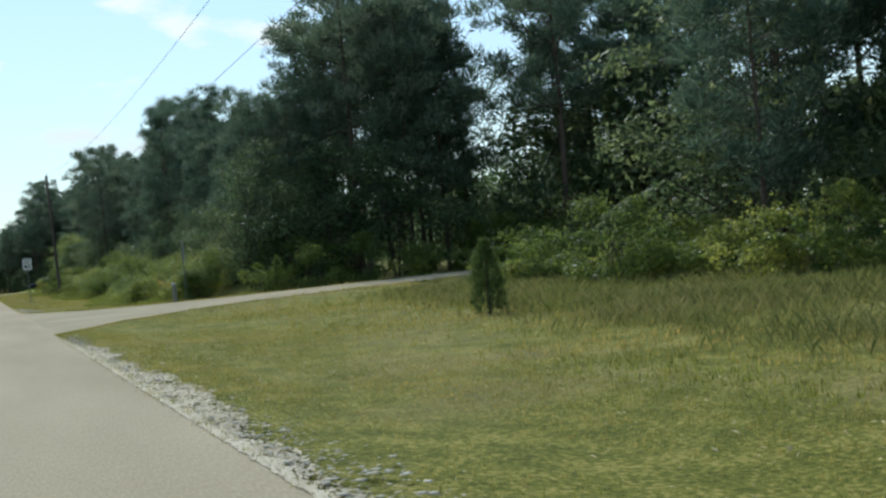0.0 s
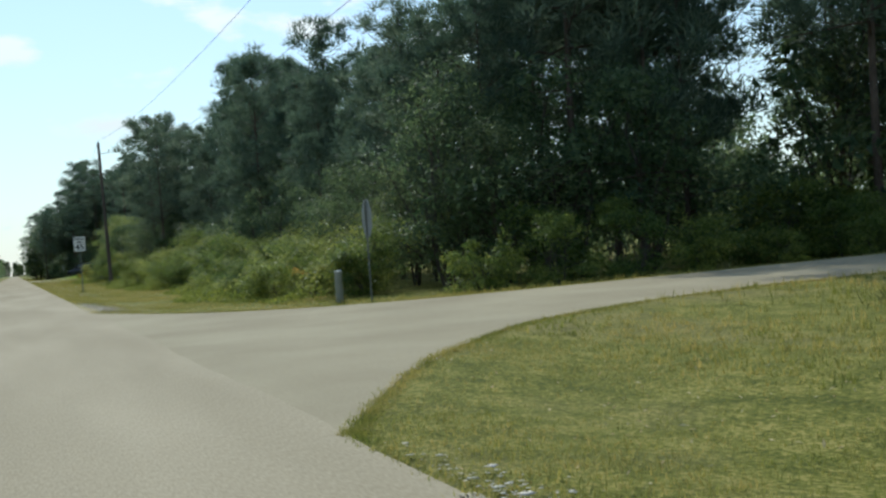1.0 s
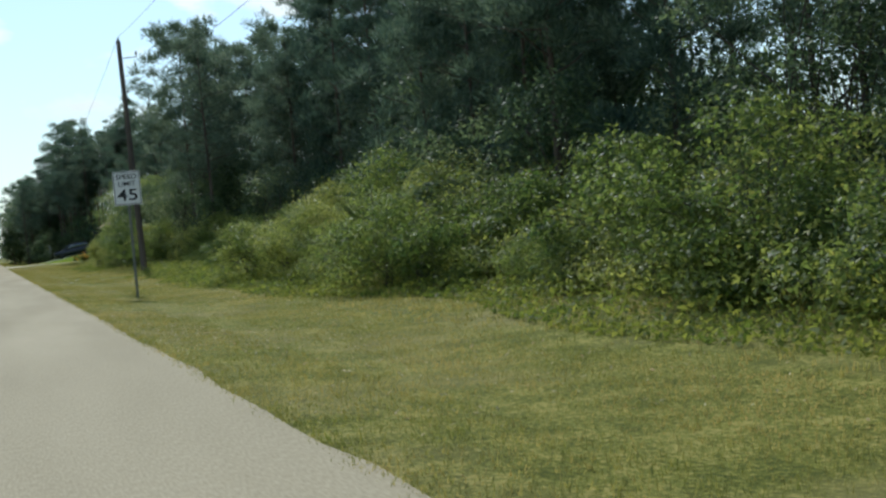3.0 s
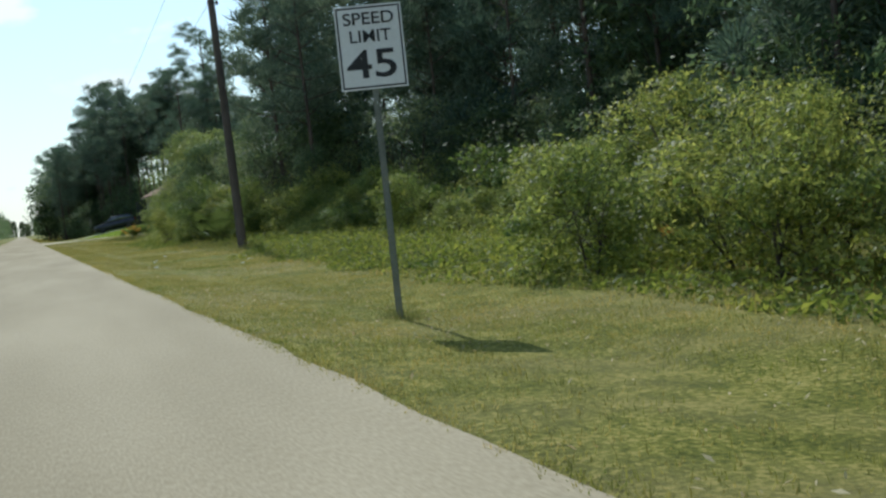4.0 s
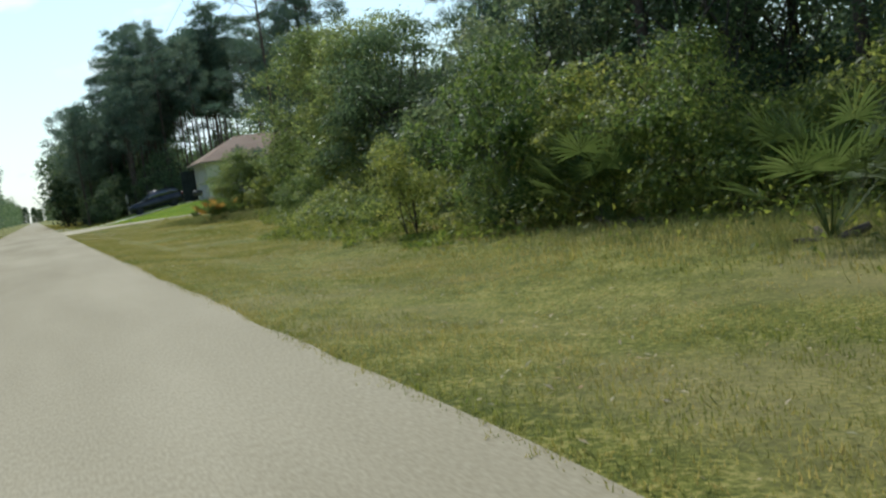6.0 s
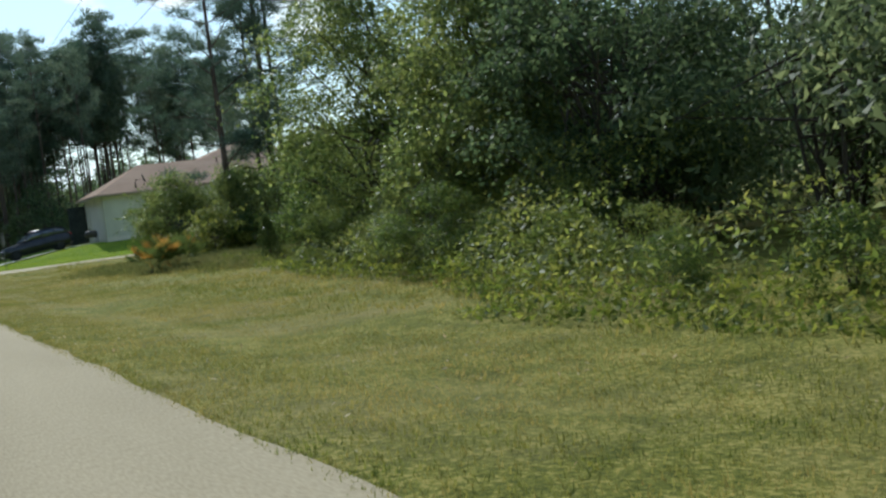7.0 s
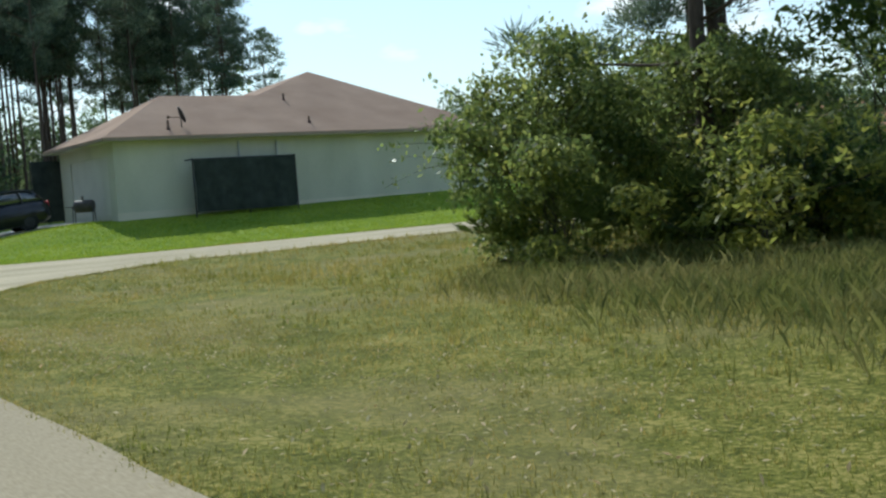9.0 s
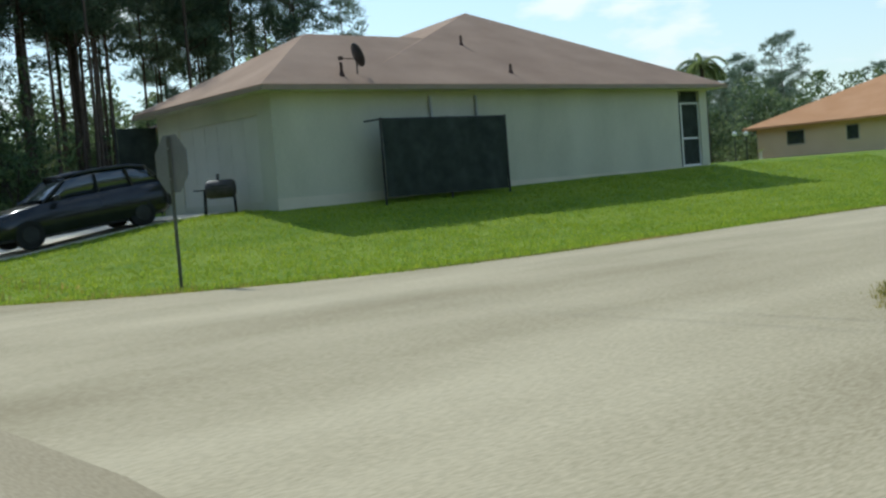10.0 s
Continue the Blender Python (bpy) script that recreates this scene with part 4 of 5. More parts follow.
def in_dip(x, y):
    """Low corner by the clearing without tall pines, bounded to fit the camera's sight line."""
    return 100 < y < 150 and x < 7.6 + 0.29 * (y - 100)


def in_view_gap(x, y, grow=0.0):
    """A wedge through the wood behind the first side road, wider towards the road, kept free of tall trees to fit the
    camera's view.
    """
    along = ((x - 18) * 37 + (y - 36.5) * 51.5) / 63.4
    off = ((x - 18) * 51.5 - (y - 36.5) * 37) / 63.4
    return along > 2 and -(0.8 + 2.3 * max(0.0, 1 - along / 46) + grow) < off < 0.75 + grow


pines = [s for s in pines if not in_view_gap(s[0], s[1]) and not in_dip(s[0], s[1])]
oaks = [s for s in oaks if not in_view_gap(s[0], s[1], 0.6)]
distant = [s for s in distant if not in_view_gap(s[0], s[1]) and not (s[0] > 0 and in_dip(s[0], s[1]))]
# low oaks back in the wedge, scaled to stay below the open view
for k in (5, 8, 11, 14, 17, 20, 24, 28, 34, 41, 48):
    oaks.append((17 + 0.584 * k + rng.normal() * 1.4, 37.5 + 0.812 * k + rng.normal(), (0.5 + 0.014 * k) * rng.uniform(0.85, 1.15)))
for xx in np.arange(66, 116, 2.6):
    oaks.append((xx + rng.normal(), 214 + 0.12 * (xx - 66) + rng.normal() * 2, rng.uniform(0.85, 1.12)))
shrubs = [q for q in shrubs if not (113 < q[1] < 122.5 and 4.5 < q[0] < 14)]
shrubs += [(6.3, 115.2, 0.3), (6.6, 117.0, 0.36), (6.2, 118.6, 0.3), (7.0, 119.9, 0.34), (7.6, 116.2, 0.3), (6.9, 121.4, 0.4)]
oaks += [(15.5, 116.5, 1.0), (16.0, 120.5, 1.1), (14.8, 113.5, 0.9), (17.0, 124.0, 1.2)]
# oaks behind the neighbouring plot scaled down to fit the camera's view, lowest on the palm's bearing
oaks = [(q[0], q[1], min(0.84 * q[2], 0.55 if 0.87 < math.atan2(q[0], q[1] - 158) < 0.97 else 2.0)) if q[1] > 200 and q[0] > 42 else q for q in oaks]
place_copies(LONE_PINES, lone, rng)
place_copies(FAR_PINES, distant, rng)
place_copies(BACK_PINES, back, rng)
place_copies(PINES, pines, rng)
place_copies(NEAR_OAKS, [s for s in oaks if 30 < s[1] < 60 and s[0] < 13.5], rng)
place_copies(OAKS, [s for s in oaks if 0 < s[1] < 165 and s[0] < 20 and not (30 < s[1] < 60 and s[0] < 13.5)], rng)
place_copies(FAR_OAKS, [s for s in oaks if not (0 < s[1] < 165 and s[0] < 20)], rng)
place_copies(NEAR_SHRUBS, [s for s in shrubs if 40 < s[1] < 152 and s[0] < 11.5], rng)
place_copies(SHRUBS, [s for s in shrubs if not (40 < s[1] < 152 and s[0] < 11.5)], rng)
place_copies(PALMETTOS, palms, rng)
for (xx, yy, hh), s in zip(((7.6, 15.2, 1.16), (8.85, 137.1, 1.2)), (1, 2)):
    c = cedar(500 + s, hh)
    c.matrix_basis = Matrix.Translation((xx, yy, float(ground_z(xx, yy)) - 0.02))
# the big bushes that overhang the verge and screen the second side road
for s, (xx, yy, hh, rr, nn, blobs) in enumerate(((10.2, 124.2, 5.2, 2.3, 26000, 44), (10.6, 128.4, 5.8, 2.5, 62000, 84), (13.0, 118.6, 6.4, 3.0, 20000, 36), (11.2, 133.4, 6.4, 2.6, 56000, 84), (11.0, 155.0, 3.2, 1.9, 18000, 40), (14.5, 155.8, 3.3, 2.3, 17000, 44), (13.4, 153.4, 3.1, 1.9, 16000, 40), (16.9, 157.2, 3.4, 2.3, 15000, 40))):
    b = broadleaf(600 + s, hh, rr, nn, leaf=0.088 if s < 4 else 0.09, base=0.42 if s == 2 else 0.03, name="laurel_tree", material=M_OAK if s in (0, 2) else M_LAUREL, label="big glossy-leaved bush overhanging the mown verge" if s < 4 else "dense dark bush beside the side road", blobs=blobs, stems=4, shoots=34, clump=(0.26, 0.46), loose=0.8)
    b.matrix_basis = Matrix.Translation((xx, yy, float(ground_z(xx, yy)) - 0.05))


def far_woods():
    """Distant woods on all sides: rough upright clumps of foliage, one joined growth."""
    rng = np.random.default_rng(9)
    spots = []
    for x in np.arange(22, 62, 4.5):
        for y in np.arange(44, 150, 4.5):
            if x < 46 or y > 120:
                spots.append((x + rng.normal(), y + rng.normal(), rng.uniform(3.5, 6.5), 500, 0.30))
    for x in np.arange(26, 64, 4.0):
        for y in (56, 61):
            spots.append((x + rng.normal(), y + rng.normal(), rng.uniform(6, 8.5), 600, 0.28))
    for x in np.arange(24, 62, 4.5):
        for y in np.arange(-14, 24, 4.5):
            spots.append((x + rng.normal(), y + rng.normal(), 12, 800, 0.30))
    for x in np.arange(66, 140, 4.5):
        for y in np.arange(-10, 90, 9):
            spots.append((x + rng.normal(), y + rng.normal() * 2, 12, 260, 0.55))
    for x in np.arange(40, 150, 4.0):
        for row in (0, 9):
            spots.append((x + rng.normal(), 226 + row + 0.1 * x + rng.normal() * 2, rng.uniform(8, 13), 900, 0.45))
    for x in np.arange(100, 140, 4.0):
        for y in (170, 185, 200, 215):
            spots.append((x + rng.normal(), y + rng.normal() * 2, rng.uniform(9, 13), 320, 0.5))
    for x in np.arange(-60, -16, 5):
        for y in np.arange(90, 330, 9):
            spots.append((x + rng.normal(), y + rng.normal() * 2, 12, 160, 0.7))
    for y in range(330, 900, 7):
        for side in (-1, 1):
            for row in (0, 7):
                spots.append((side * (8.5 + row + rng.uniform(0, 4)), y + rng.uniform(0, 4), 12, 200, 0.6))
    for x in np.arange(-2, 36, 3.5):
        for y in (219, 227, 236):
            if x > 7:
                spots.append((x + rng.normal(), y + rng.normal() * 2, rng.uniform(5, 8), 600, 0.42))
    for x in np.arange(14, 40, 5):
        for y in np.arange(244, 330, 7):
            spots.append((x + rng.normal(), y + rng.normal() * 2, rng.uniform(8, 11), 300, 0.5))
    for x in np.arange(39, 92, 3.2):
        spots.append((x + rng.normal(), 207 + 0.12 * (x - 39) + rng.normal(), rng.uniform(4.5, 7.5), 900, 0.28))
    for x in np.arange(-70, 71, 5):
        spots.append((x + rng.normal(), 1010 + rng.normal() * 6, rng.uniform(11, 15), 700, 1.3))
    spots = [s for s in spots if not in_view_gap(s[0], s[1])]
    cs, sizes = [], []
    for x, y, h, n, leaf in spots:
        h = h * rng.uniform(0.75, 1.15)
        z = rng.uniform(0.02, 1, n) ** 0.85 * h
        r = 2.9 * np.sqrt(np.clip(1 - ((z / h - 0.42) / 0.62) ** 2, 0.03, 1)) * rng.uniform(0.3, 1, n)
        a = rng.uniform(0, 6.28, n)
        cs.append(np.c_[x + np.cos(a) * r, y + np.sin(a) * r, z])
        sizes.append(np.full((n, 1), leaf))
    ob = fast("far_woods", *leaves(rng, np.concatenate(cs), np.concatenate(sizes), 0.8, 0.3, three=True), M_OAK)
    tagged(ob, "distant dark green woods on all sides", "woods", kind="stuff")


far_woods()


def ground_vines():
    """Low trailing vines and weeds along the thicket's foot and in the open hollows."""
    rng = np.random.default_rng(31)
    n = 56000
    y = rng.uniform(40, 134, n)
    f = np.array([verge_front(v) for v in y])
    back = np.array([hollow(v) for v in y])
    x = f - 0.9 + 0.7 * smooth01((y - 114) / 8) + np.abs(rng.normal(size=n)) * 1.1 + rng.uniform(0, 1, n) * back
    keep = (back < 0.5) | (y < 95) | (x > f + 1.6) | (rng.random(n) < 0.12)
    mound = 0.6 + 0.4 * np.sin(y * 1.9) * np.sin(x * 2.3)
    z = rng.uniform(0.0, 1, n) * (0.08 + 0.38 * smooth01((x - f + 1.0) / 1.3)) * mound
    m = 16000
    xc, yc = rng.uniform(6.2, 10.5, m), rng.uniform(131, 143, m)
    zc = rng.uniform(0, 1, m) * 0.34 * (0.5 + 0.5 * np.sin(yc * 2.1 + xc) * np.sin(xc * 2.7))
    some = (xc > 5.4 + 0.16 * (yc - 120)) & (np.sin(xc * 1.7 + yc * 0.8) + rng.normal(size=m) * 0.5 > -0.4)
    m = 30000
    yv = rng.uniform(73, 95, m)
    wide = smooth01((yv - 73) / 5) * smooth01((95 - yv) / 4)
    xv = 4.9 + (1 - wide) * 1.2 + 0.3 * np.sin(yv * 1.3) + np.abs(rng.normal(size=m)) * 1.7
    zv = rng.uniform(0.05, 1, m) * (0.05 + 0.32 * smooth01((xv - 4.7) / 1.8)) * (0.65 + 0.35 * np.sin(yv * 2.3) * np.sin(xv * 2.9))
    open_ground = np.sin(yv * 0.9 + xv) + np.sin(xv * 2.1 - yv * 0.5) + 0.7 * rng.normal(size=m) + 1.1 * (xv - 5.2) > -0.1
    px, py, pz = np.r_[x[keep], xc[some], xv[open_ground]], np.r_[y[keep], yc[some], yv[open_ground]], np.r_[z[keep], zc[some], zv[open_ground]]
    ob = fast("ground_vines", *leaves(rng, np.c_[px, py, pz + ground_z(px, py)], 0.068, 0.7, 0.6, three=True), M_VINE)
    tagged(ob, "low vines and weeds creeping from the thicket onto the verge", "vines", kind="stuff")


ground_vines()


def vine_blanket():
    """Rank vines and briars that lie over the thicket's edge in uneven swells, with dark hollows between."""
    rng = np.random.default_rng(37)
    n = 140000
    y = rng.uniform(41, 133, n)
    f = np.array([wood_front(v) for v in y])
    u = rng.uniform(0.0, 4.6, n)
    x = f + 0.1 + u
    swell = np.sin(x * 1.7 + 0.6 * np.sin(y * 0.9)) * np.sin(y * 1.25 + 0.5 * x) + 0.6 * np.sin(y * 2.9 + x) * np.sin(x * 3.3) + 0.4 * np.sin(y * 0.47)
    top = 0.35 + 0.42 * u + 0.34 * swell * smooth01(u / 1.5)
    z = top * (1 - rng.uniform(0, 1, n) ** 2 * 0.45) + rng.normal(size=n) * 0.06
    keep = (swell > -0.75 + 0.3 * rng.normal(size=n)) & (z > 0.05) & ((y < 113) | (y > 121.5) | (u < 1.3))
    c = np.c_[x, y, z + ground_z(x, y)][keep]
    out = np.c_[-0.5 + 0.3 * rng.normal(size=n), -0.2 + 0.3 * rng.normal(size=n), np.ones(n)][keep]
    ob = fast("vine_blanket", *leaves(rng, c, 0.062, 0.75, three=True, out=out, loose=0.55), M_SHRUB)
    tagged(ob, "rank green vines and briars lying over the thicket's edge", "vines", kind="stuff")


vine_blanket()

# ---- signs, posts, poles ----
def octagon(r, depth, y):
    bm = bmesh.new()
    ring = [bm.verts.new((r * math.cos(radians(22.5 + 45 * k)), y, r * math.sin(radians(22.5 + 45 * k)))) for k in range(8)]
    face = bm.faces.new(ring)
    e = bmesh.ops.extrude_face_region(bm, geom=[face])
    bmesh.ops.translate(bm, verts=[v for v in e["geom"] if isinstance(v, bmesh.types.BMVert)], vec=(0, depth, 0))
    bmesh.ops.recalc_face_normals(bm, faces=bm.faces)
    return bm


def channel_post(height, depth=0.4):
    """A steel U-channel post with its flanges."""
    bm = boxed(-0.010, -0.004, -depth, 0.010, 0.004, height)
    box(bm, -0.023, 0.000, -depth, -0.011, 0.020, height)
    box(bm, 0.011, 0.000, -depth, 0.023, 0.020, height)
    box(bm, -0.031, 0.016, -depth, -0.018, 0.022, height)
    box(bm, 0.018, 0.016, -depth, 0.031, 0.022, height)
    return bm


def text_mesh(body, size, extrude=0.001):
    data = bpy.data.curves.new("writing", "FONT")
    data.body, data.size, data.align_x, data.align_y, data.extrude = body, size, "CENTER", "CENTER", extrude
    data.offset = size * 0.012
    ob = new("writing", data)
    dg = bpy.context.evaluated_depsgraph_get()
    me = bpy.data.meshes.new_from_object(ob.evaluated_get(dg))
    bpy.data.objects.remove(ob)
    bpy.data.curves.remove(data)
    return me


def writing(body, size, material, parent, x, y, z, wide=1.0):
    me = text_mesh(body, size)
    me.materials.clear()
    me.materials.append(material)
    ob = new("lettering", me)
    ob.parent = parent
    ob.matrix_basis = Matrix.Translation((x, y, z)) @ Matrix.Rotation(radians(90), 4, "X") @ Matrix.Diagonal((wide, 1, 1, 1))
    ob["label"] = f"black letters {body}"
    return ob


def stop_sign(x, y, turn, bottom, lean=0.0):
    """Octagon on a channel post; its back is towards the main road."""
    sign = thing("stop_sign", (x, y, float(ground_z(x, y))), turn)
    sign.rotation_euler = (0, radians(lean), turn)
    part("post", channel_post(bottom + 0.74), M_OLDSTEEL, sign, "dull dark steel channel post")
    r = 0.381 / math.cos(radians(22.5))
    for nm, mat_, d, yy, s in (("plate", M_ALU, -0.003, -0.006, 1.0), ("red_face", M_RED, -0.001, -0.0095, 0.965)):
        ob = part(nm, octagon(r * s, d, yy), mat_, sign)
        ob.location = (0, 0, bottom + 0.381)
    for k in (-0.2, 0.2):
        part("bolt", rodded((0, -0.016, bottom + 0.381 + k), (0, 0.03, bottom + 0.381 + k), 0.008), M_GALV, sign)
    ob = writing("STOP", 0.30, M_SIGN, sign, 0, -0.012, bottom + 0.381, 0.85)
    ob["label"] = "white letters STOP"
    return tagged(sign, "octagonal stop sign, bare grey back, on a steel post", "stop sign")


def speed_sign(x, y):
    z = float(ground_z(x, y))
    sign = thing("speed_limit_sign", (x, y, z), radians(-19))
    bottom = 2.12
    part("post", channel_post(bottom + 0.70), M_OLDSTEEL, sign, "dull dark steel channel post")
    part("plate", boxed(-0.305, -0.009, bottom, 0.305, -0.006, bottom + 0.762, bevel=0.001), M_SIGN, sign, "white rectangular plate")
    bm = bmesh.new()
    for x0, z0, x1, z1 in ((-0.29, 0.015, 0.29, 0.030), (-0.29, 0.732, 0.29, 0.747), (-0.29, 0.030, -0.275, 0.732), (0.275, 0.030, 0.29, 0.732)):
        box(bm, x0, -0.0105, bottom + z0, x1, -0.0092, bottom + z1)
    part("border", bm, M_BLACK, sign, "thin black border")
    writing("SPEED", 0.155, M_BLACK, sign, 0, -0.0115, bottom + 0.635, 1.12)
    writing("LIMIT", 0.155, M_BLACK, sign, 0, -0.0115, bottom + 0.475, 1.05)
    writing("45", 0.36, M_BLACK, sign, 0, -0.0115, bottom + 0.215, 1.32)
    for k in (0.14, 0.62):
        part("bolt", rodded((0, -0.013, bottom + k), (0, 0.03, bottom + k), 0.007), M_GALV, sign)
    return tagged(sign, "white rectangular SPEED LIMIT 45 sign on a slim steel post", "speed sign")


stop_sign(6.47, 36.05, radians(87), 1.38)
stop_sign(6.05, 171.4, radians(97), 1.33)
speed_sign(3.0, 72.9)


def marker_post(x, y):
    z = float(ground_z(x, y))
    post = thing("cable_marker_post", (x, y, z))
    bm = rodded((0, 0, -0.2), (0, 0, 0.70), 0.085, 0.085, 20)
    part("tube", bm, M_POSTGREY, post)
    part("cap", rodded((0, 0, 0.695), (0, 0, 0.725), 0.086, 0.078, 20), M_WHITE, post, "flat white cap")
    return tagged(post, "grey-green tubular utility marker post with a white cap", "marker post")


marker_post(6.45, 38.3)


def utility_pole(x, y, height, lean=(0.0, 0.0)):
    pole = thing("utility_pole", (x, y, float(ground_z(x, y))))
    v, f = tube([(0, 0, -0.3), (lean[0] * 0.5, lean[1] * 0.5, height * 0.5), (lean[0], lean[1], height)], (0.15, 0.125, 0.095), 14)
    fast("pole", v, f, M_POLE, pole, smooth=True)
    top = Vector((lean[0], lean[1], height))
    part("top_cap", rodded(top - Vector((0, 0, 0.03)), top + Vector((0, 0, 0.02)), 0.107, 0.09, 14), M_POLE, pole)
    part("bracket", rodded(top + Vector((0.08, 0, -0.75)), top + Vector((0.75, 0, -0.68)), 0.022), M_DARK, pole, "short side arm")
    for h, dx in ((0.0, 0.0), (-0.62, 0.72)):
        bm = rodded(top + Vector((dx, 0, h)), top + Vector((dx, 0, h + 0.20)), 0.03, 0.02)
        rod(bm, top + Vector((dx, 0, h + 0.05)), top + Vector((dx, 0, h + 0.09)), 0.055, 0.05, 12)
        rod(bm, top + Vector((dx, 0, h + 0.12)), top + Vector((dx, 0, h + 0.15)), 0.05, 0.045, 12)
        part("insulator", bm, M_DARK, pole, "dark ribbed insulator")
    for h in (2.25, 2.6):
        bm = rodded(top + Vector((-0.12, 0, -h)), top + Vector((0.26, 0, -h)), 0.015)
        rod(bm, top + Vector((0.22, 0, -h - 0.06)), top + Vector((0.22, 0, -h + 0.06)), 0.04, 0.04)
        part("clamp", bm, M_DARK, pole, "cable clamp")
    return tagged(pole, "weathered grey-brown wooden utility pole with small brackets", "utility pole", "utility poles")


POLE_SPOTS = ((6.42, 98.0, 10.4), (6.0, -40.0, 10.4), (6.6, 236.0, 10.4), (6.6, 300.0, 10.4))
for px, py, ph in POLE_SPOTS:
    utility_pole(px, py, ph, (-0.25, -0.5) if py == 98.0 else (0.0, 0.0))


def wire(a, b, sag, radius, label):
    a, b = np.array(a), np.array(b)
    t = np.linspace(0, 1, 40)
    p = a + (b - a) * t[:, None]
    p[:, 2] -= sag * 4 * t * (1 - t)
    tagged(fast("power_line", *tube(p, np.full(40, radius), 5), M_WIRE), label, "power line", "power lines")


for (xa, ya, ha), (xb, yb, hb) in zip((POLE_SPOTS[1], POLE_SPOTS[0], POLE_SPOTS[2]), (POLE_SPOTS[0], POLE_SPOTS[2], POLE_SPOTS[3])):
    wire((xa - 0.2, ya, ha + 0.1), (xb - 0.2, yb, hb + 0.1), 2.9, 0.007, "thin dark overhead power line between poles")
    wire((xa, ya, ha - 2.4), (xb, yb, hb - 2.4), 2.2, 0.007, "thin dark telephone cable strung between poles")

# ---- the house ----
HX0, HX1, HY0, HY1, HY2 = 13.2, 30.4, 180.9, 187.4, 192.6
PAD = 1.02
EAVE = 3.78
OH = 0.5


def roof_mesh(faces, thick):
    """A closed roof shell from sloping faces given by corners."""
    bm = bmesh.new()
    for f in faces:
        bm.faces.new([bm.verts.new(p) for p in f])
    bmesh.ops.remove_doubles(bm, verts=bm.verts, dist=1e-4)
    bmesh.ops.recalc_face_normals(bm, faces=bm.faces)
    for f in bm.faces:
        if f.normal.z < 0:
            f.normal_flip()
    e = bmesh.ops.extrude_face_region(bm, geom=list(bm.faces))
    bmesh.ops.translate(bm, verts=[v for v in e["geom"] if isinstance(v, bmesh.types.BMVert)], vec=(0, 0, -thick))
    bmesh.ops.recalc_face_normals(bm, faces=bm.faces)
    return bm


def wall_with_hole(x0, x1, z0, z1, y0, y1, hx0, hx1, hz0, hz1):
    bm = boxed(x0, y0, z0, hx0, y1, z1)
    box(bm, hx1, y0, z0, x1, y1, z1)
    box(bm, hx0, y0, hz1, hx1, y1, z1)
    if hz0 > z0 + 0.01:
        box(bm, hx0, y0, z0, hx1, y1, hz0)
    return bm


